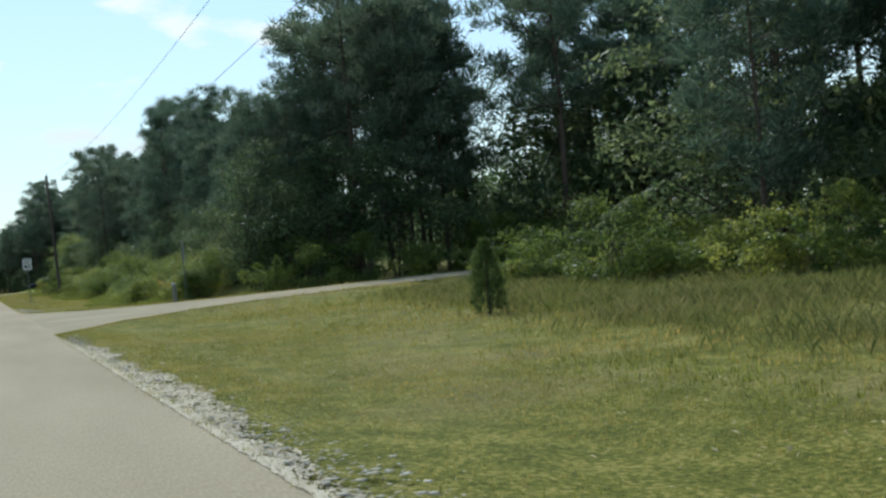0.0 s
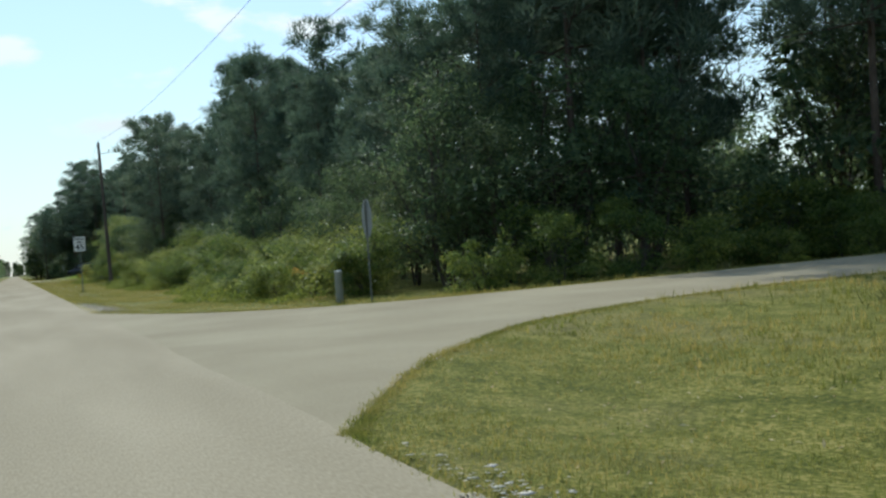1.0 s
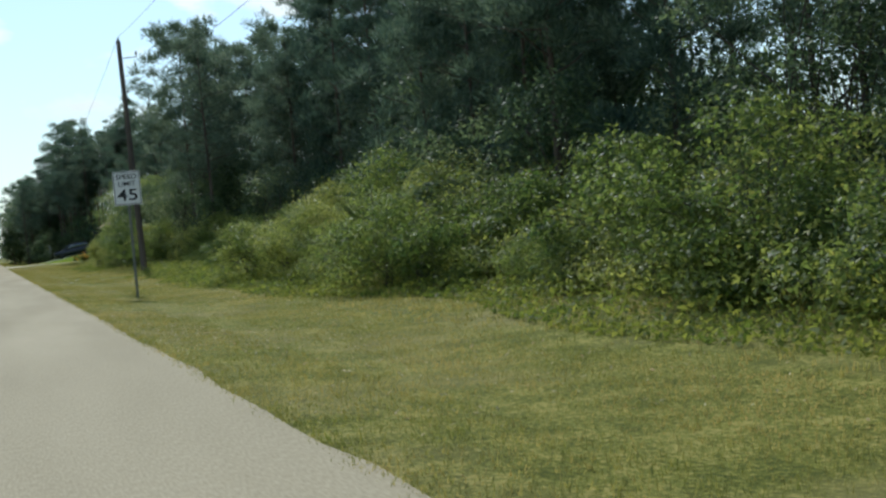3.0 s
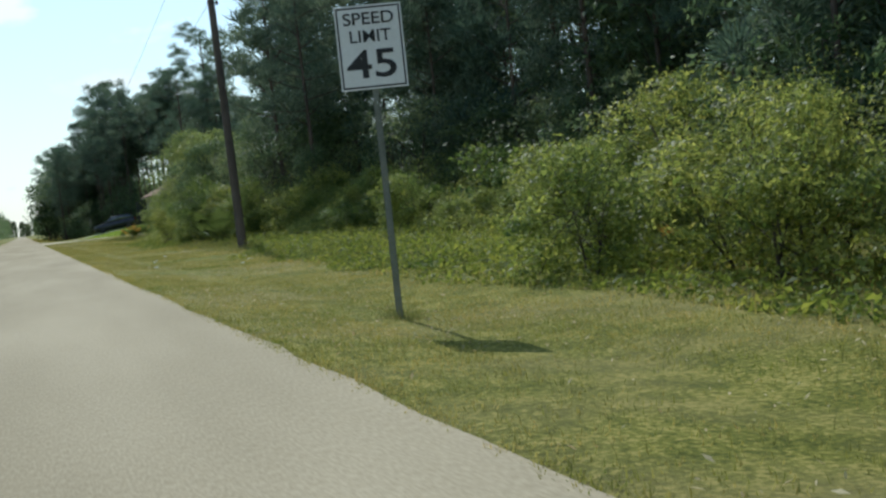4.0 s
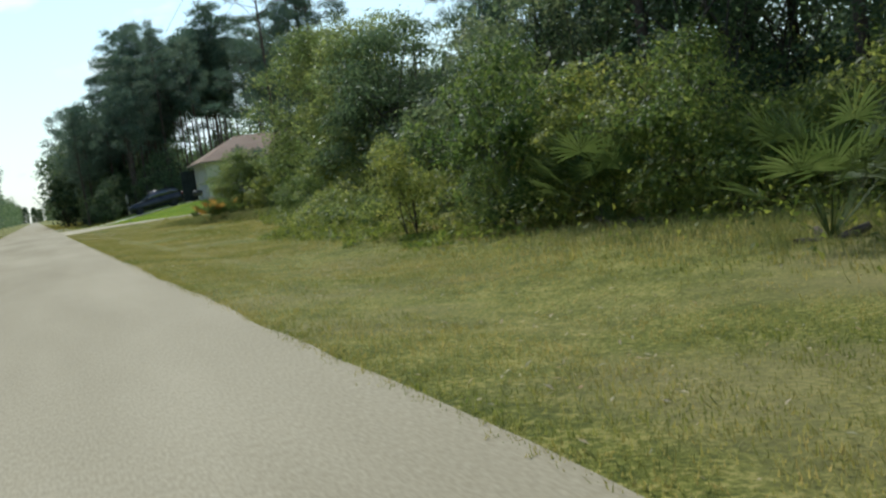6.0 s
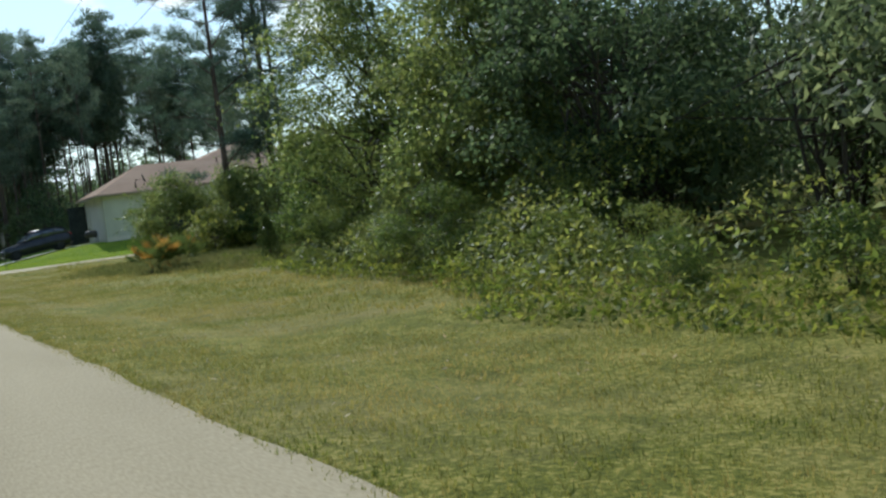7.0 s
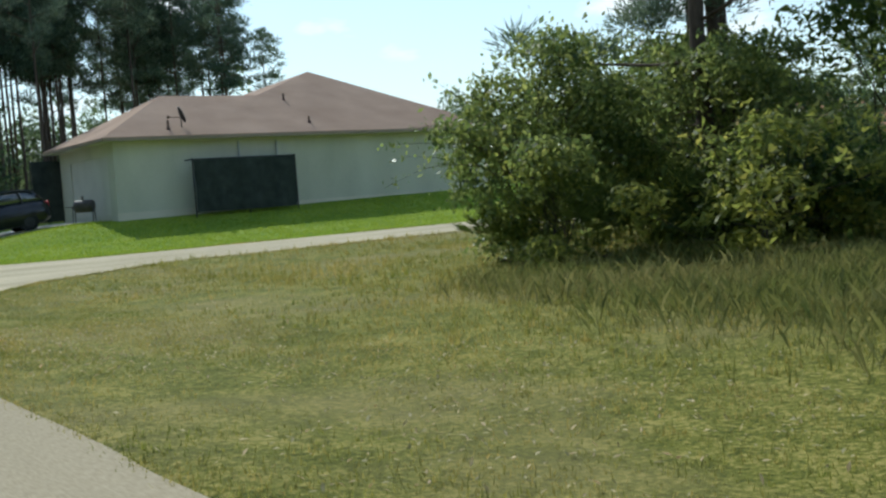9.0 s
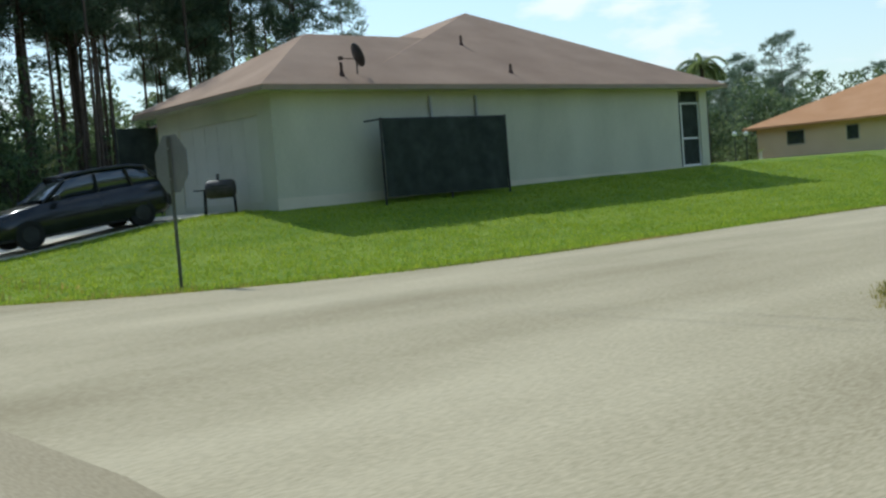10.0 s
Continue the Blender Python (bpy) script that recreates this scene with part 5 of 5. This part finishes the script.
def house():
    h = thing("house")
    z0, z1 = 0.2, EAVE - 0.10
    # side wall with the screened porch opening at its far end
    part("side_wall", wall_with_hole(HX0, HX1, z0, z1, HY0, HY0 + 0.2, 28.85, 30.0, PAD + 0.05, 3.6), M_STUCCO, h, "pale cream stucco side wall")
    bm = boxed(HX0, HY0 + 0.2, z0, HX0 + 0.2, HY0 + 0.72, z1)
    box(bm, HX0, HY1 - 1.3, z0, HX0 + 0.2, HY1, z1)
    box(bm, HX0, HY0 + 0.72, PAD + 2.15, HX0 + 0.2, HY1 - 1.3, z1)
    box(bm, HX0 + 0.02, HY0 + 0.72, z0, HX0 + 0.18, HY1 - 1.3, PAD - 0.022)
    part("front_wall", bm, M_STUCCO, h)
    part("entry_wall", boxed(15.65, HY1, z0, 15.85, HY2, z1), M_STUCCO, h)
    part("wing_wall", boxed(HX0 + 0.2, HY1 - 0.2, z0, 18.8, HY1, z1), M_STUCCO, h)
    part("back_wall", boxed(15.85, HY2 - 0.2, z0, HX1, HY2, z1), M_STUCCO, h)
    bm = boxed(HX1 - 0.2, HY0 + 3.2, z0, HX1, HY2 - 0.2, z1)
    box(bm, 28.4, HY0 + 3.2, z0, HX1 - 0.2, HY0 + 3.4, z1)
    box(bm, 28.4, HY0 + 0.2, z0, 28.6, HY0 + 3.2, z1)
    part("end_wall", bm, M_STUCCO, h)
    part("porch_floor", boxed(28.6, HY0 + 0.2, PAD - 0.1, HX1, HY0 + 3.2, PAD + 0.05), M_CONC, h)
    part("porch_column", boxed(HX1 - 0.32, HY0 + 2.8, PAD + 0.05, HX1, HY0 + 3.2, z1), M_STUCCO, h)
    # white screen frame in the porch opening
    fr = part("screen_frame", boxed(29.02, HY0 + 0.06, PAD + 0.05, 29.08, HY0 + 0.12, 3.22), M_WHITE, h, "white aluminium screen frame")
    for za, zb in ((1.98, 2.04), (3.16, 3.22), (PAD + 0.05, PAD + 0.11)):
        part("rail", boxed(29.08, HY0 + 0.06, za, 29.95, HY0 + 0.12, zb), M_WHITE, fr)
    part("stile", boxed(29.95, HY0 + 0.06, PAD + 0.05, 30.0, HY0 + 0.12, 3.22), M_WHITE, fr)
    part("screen", boxed(29.08, HY0 + 0.088, PAD + 0.05, 29.95, HY0 + 0.092, 3.6), M_MESH, fr, "dark insect screen")
    part("screen", boxed(28.85, HY0 + 0.088, PAD + 0.05, 29.02, HY0 + 0.092, 3.6), M_MESH, fr, "dark insect screen")
    # garage door
    door = part("garage_door", boxed(HX0 + 0.06, HY0 + 0.72, PAD - 0.02, HX0 + 0.10, HY1 - 1.3, PAD + 2.15), M_DOOR, h, "cream white panelled garage door")
    for row in range(4):
        for col in range(6):
            ya = HY0 + 0.80 + col * (HY1 - HY0 - 2.18) / 6
            part("panel", boxed(HX0 + 0.05, ya, PAD + 0.05 + row * 0.535, HX0 + 0.058, ya + 0.70, PAD + 0.48 + row * 0.535, bevel=0.003), M_DOOR, door)
    # roofs: hipped wing over the garage, taller hipped main roof
    e = EAVE
    wy = (HY0 + HY1) / 2
    wing_h = 1.89
    main_w0, main_w1 = 15.2, HX1 + OH
    my = (HY0 - OH + HY2 + OH) / 2
    main_h = 3.28
    a, b, c, d = (main_w0, HY0 - OH, e), (main_w1, HY0 - OH, e), (main_w1, HY2 + OH, e), (main_w0, HY2 + OH, e)
    p = (24.8, my, e + main_h)
    faces = [(a, b, p), (b, c, p), (c, d, p), (d, a, p)]
    roof = part("main_roof", roof_mesh(faces, 0.07), M_SHINGLE, h, "faded reddish-brown shingle hip roof")
    wx0, rx0, rx1 = HX0 - OH, HX0 - OH + 3.7, 23.0
    f0, f1 = HY0 - OH - 0.004, HY1 + OH
    ez, rz = e + 0.006, e + wing_h
    wing = [((wx0, f0, ez), (rx1, f0, ez), (rx1, wy, rz), (rx0, wy, rz)), ((wx0, f1, ez), (wx0, f0, ez), (rx0, wy, rz)), ((rx1, f1, ez), (wx0, f1, ez), (rx0, wy, rz), (rx1, wy, rz))]
    part("wing_roof", roof_mesh(wing, 0.07), M_SHINGLE, h, "faded reddish-brown shingle hip roof over the garage")
    # fascia and soffits
    bm = boxed(wx0, HY0 - OH - 0.03, e - 0.135, main_w1, HY0 - OH - 0.006, e - 0.02)
    box(bm, wx0 - 0.026, HY0 - OH - 0.03, e - 0.135, wx0 - 0.002, f1 + 0.03, e - 0.02)
    box(bm, main_w1 + 0.002, HY0 - OH - 0.03, e - 0.135, main_w1 + 0.026, HY2 + OH, e - 0.02)
    part("fascia", bm, M_FASCIA, h, "brown painted fascia board")
    bm = boxed(wx0, HY0 - OH, e - 0.13, main_w1, HY0 + 0.0, e - 0.09)
    box(bm, wx0, HY0, e - 0.13, HX0, f1, e - 0.09)
    box(bm, HX1, HY0, e - 0.13, main_w1, HY2, e - 0.09)
    part("soffit", bm, M_STUCCO, h)
    part("ceiling_slab", boxed(HX0 + 0.2, HY0 + 0.2, e - 0.20, HX1, HY1 - 0.2, e - 0.14), M_TRIM, h)
    # plumbing vents and pipes
    def roof_z(y):
        return e + (y - (HY0 - OH)) * wing_h / (wy - (HY0 - OH))
    for vx, vy, vh in ((21.7, HY0 + 2.6, 0.32), (21.6, HY0 + 0.35, 0.26), (15.4, HY0 + 0.05, 0.34)):
        bm = rodded((vx, vy, roof_z(vy) - 0.15), (vx, vy, roof_z(vy) + vh), 0.04)
        rod(bm, (vx, vy, roof_z(vy) - 0.1), (vx, vy, roof_z(vy) + 0.10), 0.11, 0.05)
        part("vent_pipe", bm, M_RUST, h, "short brown roof vent")
    for vx in (18.15, 19.8):
        part("wall_pipe", rodded((vx, HY0 - 0.045, PAD - 0.1), (vx, HY0 - 0.045, EAVE - 0.26), 0.04), M_GALV, h, "grey pipe up the wall")
    part("foundation", boxed(HX0 - 0.03, HY0 - 0.03, 0.1, HX1 + 0.03, HY0 - 0.004, PAD + 0.03), M_CONC, h)
    tagged(h, "single-storey cream stucco house with a faded brown hip roof", "house")
    return h


house()


def satellite_dish():
    """Small dish on a bent mast, with its feed arm, on the garage roof."""
    d = thing("satellite_dish", (16.0, 181.1, 4.1))
    bm = rodded((0, 0, -0.08), (0, 0, 0.35), 0.022)
    rod(bm, (0, 0, 0.35), (-0.02, -0.06, 0.5), 0.022)
    rod(bm, (0, 0, 0.02), (0.28, 0.10, 0.02), 0.012)
    part("mast", bm, M_DARK, d)
    bm = bmesh.new()
    r = bmesh.ops.create_uvsphere(bm, u_segments=20, v_segments=14, radius=0.75)
    bmesh.ops.delete(bm, geom=[v for v in bm.verts if v.co.z > -0.66], context="VERTS")
    ex = bmesh.ops.extrude_face_region(bm, geom=list(bm.faces))
    bmesh.ops.translate(bm, verts=[v for v in ex["geom"] if isinstance(v, bmesh.types.BMVert)], vec=(0, 0, -0.02))
    bmesh.ops.transform(bm, matrix=Matrix.Translation((-0.02, -0.06, 0.5)) @ Matrix.Rotation(radians(68), 4, "Y") @ Matrix.Rotation(radians(12), 4, "X") @ Matrix.Translation((0, 0, 0.72)), verts=bm.verts)
    part("reflector", bm, M_DARK, d, "dark grey oval reflector")
    bm = rodded((-0.02, -0.06, 0.40), (-0.5, -0.02, 0.42), 0.012)
    box(bm, -0.56, -0.05, 0.38, -0.46, 0.02, 0.47)
    part("feed_arm", bm, M_RUST, d)
    tagged(d, "dark satellite dish on a bent mast on the shingles", "satellite dish")


satellite_dish()


def shade_screen():
    """Dark cloth screen on posts in front of the side wall."""
    s = thing("shade_screen", (0, 0, 0))
    y0 = 180.15
    for px in (15.9, 18.1, 20.2):
        part("post", rodded((px, y0, 0.55), (px, y0, 2.9), 0.03), M_DARK, s)
    part("top_rail", rodded((15.9, y0, 2.86), (20.2, y0, 2.86), 0.025), M_DARK, s)
    n, mrow = 40, 14
    xs, zs = np.linspace(15.93, 20.17, n), np.linspace(0.86, 2.85, mrow)
    gx, gz = np.meshgrid(xs, zs, indexing="ij")
    gy = y0 - 0.03 + 0.025 * np.sin(gx * 5.1) * (2.9 - gz) + 0.012 * np.sin(gx * 13 + gz * 3)
    v = np.stack([gx, gy, gz], -1).reshape(-1, 3)
    i, j = np.arange(n - 1)[:, None] * mrow, np.arange(mrow - 1)[None]
    f = np.stack([i + j, i + mrow + j, i + mrow + j + 1, i + j + 1], -1).reshape(-1, 4)
    c = fast("cloth", np.r_[v, v + (0, 0.006, 0)], np.r_[f, f[:, ::-1] + len(v)], M_MESH, s, smooth=True)
    c["label"] = "dark green-black shade cloth"
    part("side_rail", rodded((20.2, y0, 2.86), (20.2, 180.85, 2.86), 0.025), M_DARK, s)
    part("side_rail", rodded((15.9, y0, 2.86), (15.9, 180.85, 2.86), 0.025), M_DARK, s)
    tagged(s, "dark shade cloth screen on posts before the stucco wall", "privacy screen")


shade_screen()


def barrel_grill():
    x, y = 12.5, 182.5
    z = float(ground_z(x, y))
    g = thing("barrel_grill", (x, y, z), radians(-34))
    along = np.array([-0.385, -0.38, -0.35, -0.28, 0.28, 0.35, 0.38, 0.385])
    v, f = tube(np.c_[along, 0 * along, 0 * along + 0.64], (0.005, 0.13, 0.20, 0.235, 0.235, 0.20, 0.13, 0.005), 22)
    fast("barrel", v, f, M_GRILL, g, smooth=True)["label"] = "sooty dark steel drum"
    part("lid_seam", boxed(-0.30, -0.245, 0.635, 0.30, -0.225, 0.65), M_DARK, g)
    part("chimney", rodded((-0.05, 0, 0.84), (-0.05, 0, 1.02), 0.035), M_DARK, g)
    part("shelf", boxed(-0.66, -0.2, 0.62, -0.39, 0.2, 0.65, bevel=0.006), M_GRILL, g)
    part("handle", rodded((-0.2, -0.25, 0.72), (0.2, -0.25, 0.72), 0.014), M_DARK, g)
    for lx in (-0.42, 0.34):
        for ly in (-0.17, 0.17):
            part("leg", rodded((lx, ly, -0.06), (lx * 0.95, ly * 0.7, 0.62), 0.022), M_DARK, g)
    tagged(g, "sooty barrel grill on legs beside the garage", "grill")


barrel_grill()


def side_panel():
    """A dark panel on posts, added for an unidentified dark area beside the garage."""
    s = thing("yard_screen", (12.1, 187.85, 0))
    for px in (0.0, 0.62, 1.22):
        part("post", rodded((px, 0, 0.6), (px, 0, 3.45), 0.03), M_DARK, s)
    for pz in (0.95, 3.4):
        part("rail", rodded((0, 0, pz), (1.22, 0, pz), 0.022), M_DARK, s)
    part("cloth", boxed(0.03, -0.045, 0.9, 1.2, -0.034, 3.42, bevel=0.004), M_MESH, s, "dark green-black shade cloth")
    tagged(s, "tall dark panel on posts beside the garage corner", "privacy screen")


side_panel()


def driveway():
    rows = []
    for x in np.arange(EDGE_R + 0.05, 13.2, 0.4):
        w = 0.0
        za, zb = float(ground_z(x, 182.2)) + 0.035, float(ground_z(x, 186.6)) + 0.035
        rows.append(((x, 182.95 - max(0, 3 - x) * 0.7, za), (x, 186.8 + max(0, 3 - x) * 0.7, zb)))
    strip("driveway", M_CONC, rows, "pale concrete driveway rising to the garage", "driveway")


driveway()


def car(x, y, turn):
    """A dark compact SUV built from a lofted body, glasshouse, wheels and lamps."""
    c = thing("parked_car", (x, y, float(ground_z(x, y)) + 0.05), turn)
    c.rotation_euler = (0, radians(-6.5), turn)
    prof = [(-2.2, 0.34, 0.62, 0.80), (-2.1, 0.26, 0.82, 0.86), (-1.55, 0.22, 0.93, 0.90), (-0.95, 0.20, 1.00, 0.91), (0.2, 0.20, 1.02, 0.92), (1.3, 0.20, 1.04, 0.92), (1.95, 0.24, 1.03, 0.89), (2.2, 0.34, 0.95, 0.82)]
    def loft(rows_, material, name, parent, label=""):
        bm = bmesh.new()
        rings = []
        for px, zl, zh, wy in rows_:
            zm = zl + (zh - zl) * 0.55
            pts = [(-wy * 0.86, zl), (-wy, zl + 0.1), (-wy, zm), (-wy * 0.94, zh - 0.03), (-wy * 0.86, zh), (wy * 0.86, zh), (wy * 0.94, zh - 0.03), (wy, zm), (wy, zl + 0.1), (wy * 0.86, zl)]
            rings.append([bm.verts.new((px, yy, zz)) for yy, zz in pts])
        for a, b in zip(rings, rings[1:]):
            for k in range(10):
                bm.faces.new((a[k], a[(k + 1) % 10], b[(k + 1) % 10], b[k]))
        bm.faces.new(rings[0][::-1]), bm.faces.new(rings[-1])
        bmesh.ops.recalc_face_normals(bm, faces=bm.faces)
        ob = part(name, bm, material, parent, label)
        for pgn in ob.data.polygons:
            pgn.use_smooth = True
        return ob
    loft(prof, M_CARPAINT, "body", c, "glossy near-black paint")
    loft([(-1.0, 0.98, 1.0, 0.80), (-0.30, 0.98, 1.46, 0.70), (0.4, 0.98, 1.52, 0.69), (1.3, 0.98, 1.49, 0.69), (1.75, 0.98, 1.38, 0.70), (2.08, 0.98, 1.02, 0.78)], M_GLASS, "glasshouse", c, "dark tinted windows")
    loft([(-0.34, 1.455, 1.475, 0.66), (0.4, 1.50, 1.545, 0.68), (1.3, 1.47, 1.515, 0.68), (1.78, 1.37, 1.40, 0.66)], M_CARPAINT, "roof", c)
    for sy in (-1, 1):
        for px, lean in ((-0.62, 0.33), (0.42, 0.0), (1.25, -0.05), (1.88, -0.2)):
            part("pillar", rodded((px - lean, sy * 0.79, 1.0), (px + lean, sy * 0.69, 1.47), 0.035, 0.03, 6), M_CARPAINT, c)
        part("mirror", boxed(-0.75, sy * 1.0 - 0.1, 1.0, -0.6, sy * 1.0 + 0.1, 1.13, bevel=0.03), M_CARPAINT, c)
        part("headlight", boxed(-2.17, sy * 0.62 - 0.16, 0.62, -1.98, sy * 0.62 + 0.16, 0.74, bevel=0.03), M_SIGN, c, "clear headlight")
        part("tail_light", boxed(2.08, sy * 0.70 - 0.09, 0.78, 2.215, sy * 0.70 + 0.09, 1.0, bevel=0.02), M_RED, c, "red tail light")
        for wx in (-1.38, 1.36):
            w = part("wheel", rodded((wx, sy * 0.70, 0.33), (wx, sy * 0.91, 0.33), 0.33, 0.33, 28), M_TYRE, c, "black tyre")
            part("rim", rodded((wx, sy * 0.90, 0.33), (wx, sy * 0.925, 0.33), 0.21, 0.19, 20), M_RIM, w, "dark grey wheel rim")
    tagged(c, "dark parked compact SUV on the concrete driveway", "car")


car(9.3, 183.9, radians(0))


def second_house():
    h = thing("neighbour_house", (68.6, 190.3, 1.2))
    lx, ly, ez = 21.0, 14.6, 2.3
    for x0, y0, x1, y1 in ((0, 0, lx, 0.2), (0, 0.2, 0.2, ly - 0.2), (lx - 0.2, 0.2, lx, ly - 0.2), (0, ly - 0.2, lx, ly)):
        part("wall", boxed(x0, y0, -0.5, x1, y1, ez), M_STUCCO2, h, "tan stucco wall")
    o = 0.75
    a, b, c, d = (-o, -o, ez + 0.05), (lx + o, -o, ez + 0.05), (lx + o, ly + o, ez + 0.05), (-o, ly + o, ez + 0.05)
    p, q = (ly / 2, ly / 2, ez + 3.5), (lx - ly / 2, ly / 2, ez + 3.5)
    part("roof", roof_mesh([(a, b, q, p), (b, c, q), (c, d, p, q), (d, a, p)], 0.16), M_SHINGLE2, h, "orange-brown shingle hip roof")
    for wy, ww in ((2.2, 1.6), (6.4, 1.0), (10.6, 1.5)):
        w = part("window", boxed(-0.04, wy, 0.85, -0.003, wy + ww, 1.95, bevel=0.01), M_TRIM, h)
        part("pane", boxed(-0.05, wy + 0.08, 0.93, -0.042, wy + ww - 0.08, 1.87), M_GLASS, w, "dark window pane")
    tagged(h, "tan neighbouring house with an orange-brown hip roof", "house")


second_house()


def palm_tree(x, y, height):
    rng = np.random.default_rng(44)
    t = thing("palm_tree", (x, y, float(ground_z(x, y)) - 0.05))
    v, f = tube([(0, 0, 0), (0.1, 0, height * 0.4), (0.0, 0.1, height)], (0.2, 0.16, 0.14), 10)
    fast("trunk", v, f, M_TWIG, t, smooth=True)
    vs, fs, n = [], [], 0
    for q in range(26):
        a = q * 2.4 + rng.normal() * 0.2
        el = rng.uniform(0.1, 1.25)
        way = np.array([math.cos(a) * math.cos(el), math.sin(a) * math.cos(el), math.sin(el)])
        path = limb_path(rng, (0, 0.1, height), way, 2.3, 7, 0.34, 0.03)
        tv, tf = tube(path, np.linspace(0.03, 0.008, 8), 4)
        vs.append(tv), fs.append(tf + n)
        n += len(tv)
        for s in np.linspace(0.15, 1, 26):
            b = np.array([np.interp(s * 7, range(8), path[:, i]) for i in range(3)])
            side = np.cross(way, (0, 0, 1.0))
            for sg in (-1, 1):
                tip = b + side * sg * 0.5 * (1.1 - 0.6 * s) + way * 0.2 - (0, 0, 0.22)
                m = (b + tip) / 2 + (0, 0, 0.05)
                vs.append(np.array([b, m + way * 0.05, tip, m - way * 0.05]))
                fs.append(np.arange(4)[None] + n)
                n += 4
    fast("fronds", np.concatenate(vs), np.concatenate(fs), M_PALM, t)
    tagged(t, "queen palm with drooping feathery fronds behind the house", "palm tree")


palm_tree(64.3, 206.2, 7.3)


# ---- grass left standing round the posts ----
foot = np.concatenate([np.c_[px + rng.normal(size=26) * 0.13, py + rng.normal(size=26) * 0.13] for px, py in ((6.45, 38.3), (6.47, 36.05), (3.0, 72.9), (6.05, 171.4), (6.42, 98.0))])
tufts("tall_grass", M_TALL, np.c_[foot, ground_z(foot[:, 0], foot[:, 1]) - 0.01], 0.12, 8, 33, "uncut grass round the feet of posts and poles", width=0.004, lean=0.7)


# ---- litter on the verge ----
def scrap(seed, x, y, size):
    """A crumpled scrap of white paper lying in the grass."""
    rng = np.random.default_rng(seed)
    bm = bmesh.new()
    bmesh.ops.create_grid(bm, x_segments=5, y_segments=4, size=size / 2)
    for v in bm.verts:
        v.co.x *= 1.5
        v.co += Vector(rng.normal(size=3) * size * (0.05, 0.05, 0.13))
    r = bmesh.ops.extrude_face_region(bm, geom=list(bm.faces))
    bmesh.ops.translate(bm, verts=[e for e in r["geom"] if isinstance(e, bmesh.types.BMVert)], vec=(0, 0, 0.003))
    ob = part("paper_scrap", bm, M_WHITE)
    ob.matrix_basis = Matrix.Translation((x, y, float(ground_z(x, y)) + 0.012)) @ Matrix.Rotation(rng.uniform(0, 6.28), 4, "Z")
    tagged(ob, "crumpled white paper scrap lying in the verge grass", "litter", "roadside litter")


for s, (x, y, size) in enumerate(((4.84, 89.0, 0.07), (4.39, 87.6, 0.05), (3.28, 94.6, 0.06), (3.12, 93.5, 0.06), (7.1, 17.7, 0.06), (2.67, 89.2, 0.07), (5.2, 91.4, 0.06), (3.9, 97.5, 0.06))):
    scrap(900 + s, x, y, size)


# ---- lawn ornaments by the house ----
def birdbath(x, y):
    b = thing("birdbath", (x, y, float(ground_z(x, y)) - 0.02))
    part("foot", rodded((0, 0, 0), (0, 0, 0.08), 0.17, 0.13, 16), M_CONC, b)
    part("stem", rodded((0, 0, 0.08), (0, 0, 0.55), 0.07, 0.055, 12), M_CONC, b)
    part("bowl", rodded((0, 0, 0.55), (0, 0, 0.64), 0.1, 0.25, 20), M_CONC, b)
    tagged(b, "pale concrete birdbath standing on the lawn", "birdbath")


def globe_lamp(x, y):
    b = thing("garden_lamp", (x, y, float(ground_z(x, y)) - 0.05))
    part("post", rodded((0, 0, 0), (0, 0, 1.55), 0.03), M_DARK, b)
    bm = bmesh.new()
    bmesh.ops.create_uvsphere(bm, u_segments=14, v_segments=10, radius=0.14, matrix=Matrix.Translation((0, 0, 1.68)))
    part("globe", bm, M_WHITE, b, "white glass globe")
    tagged(b, "garden lamp with a white globe on a dark post", "garden lamp", "garden lamps")


birdbath(54.3, 195.0)
globe_lamp(52.1, 195.2)
globe_lamp(53.8, 195.6)
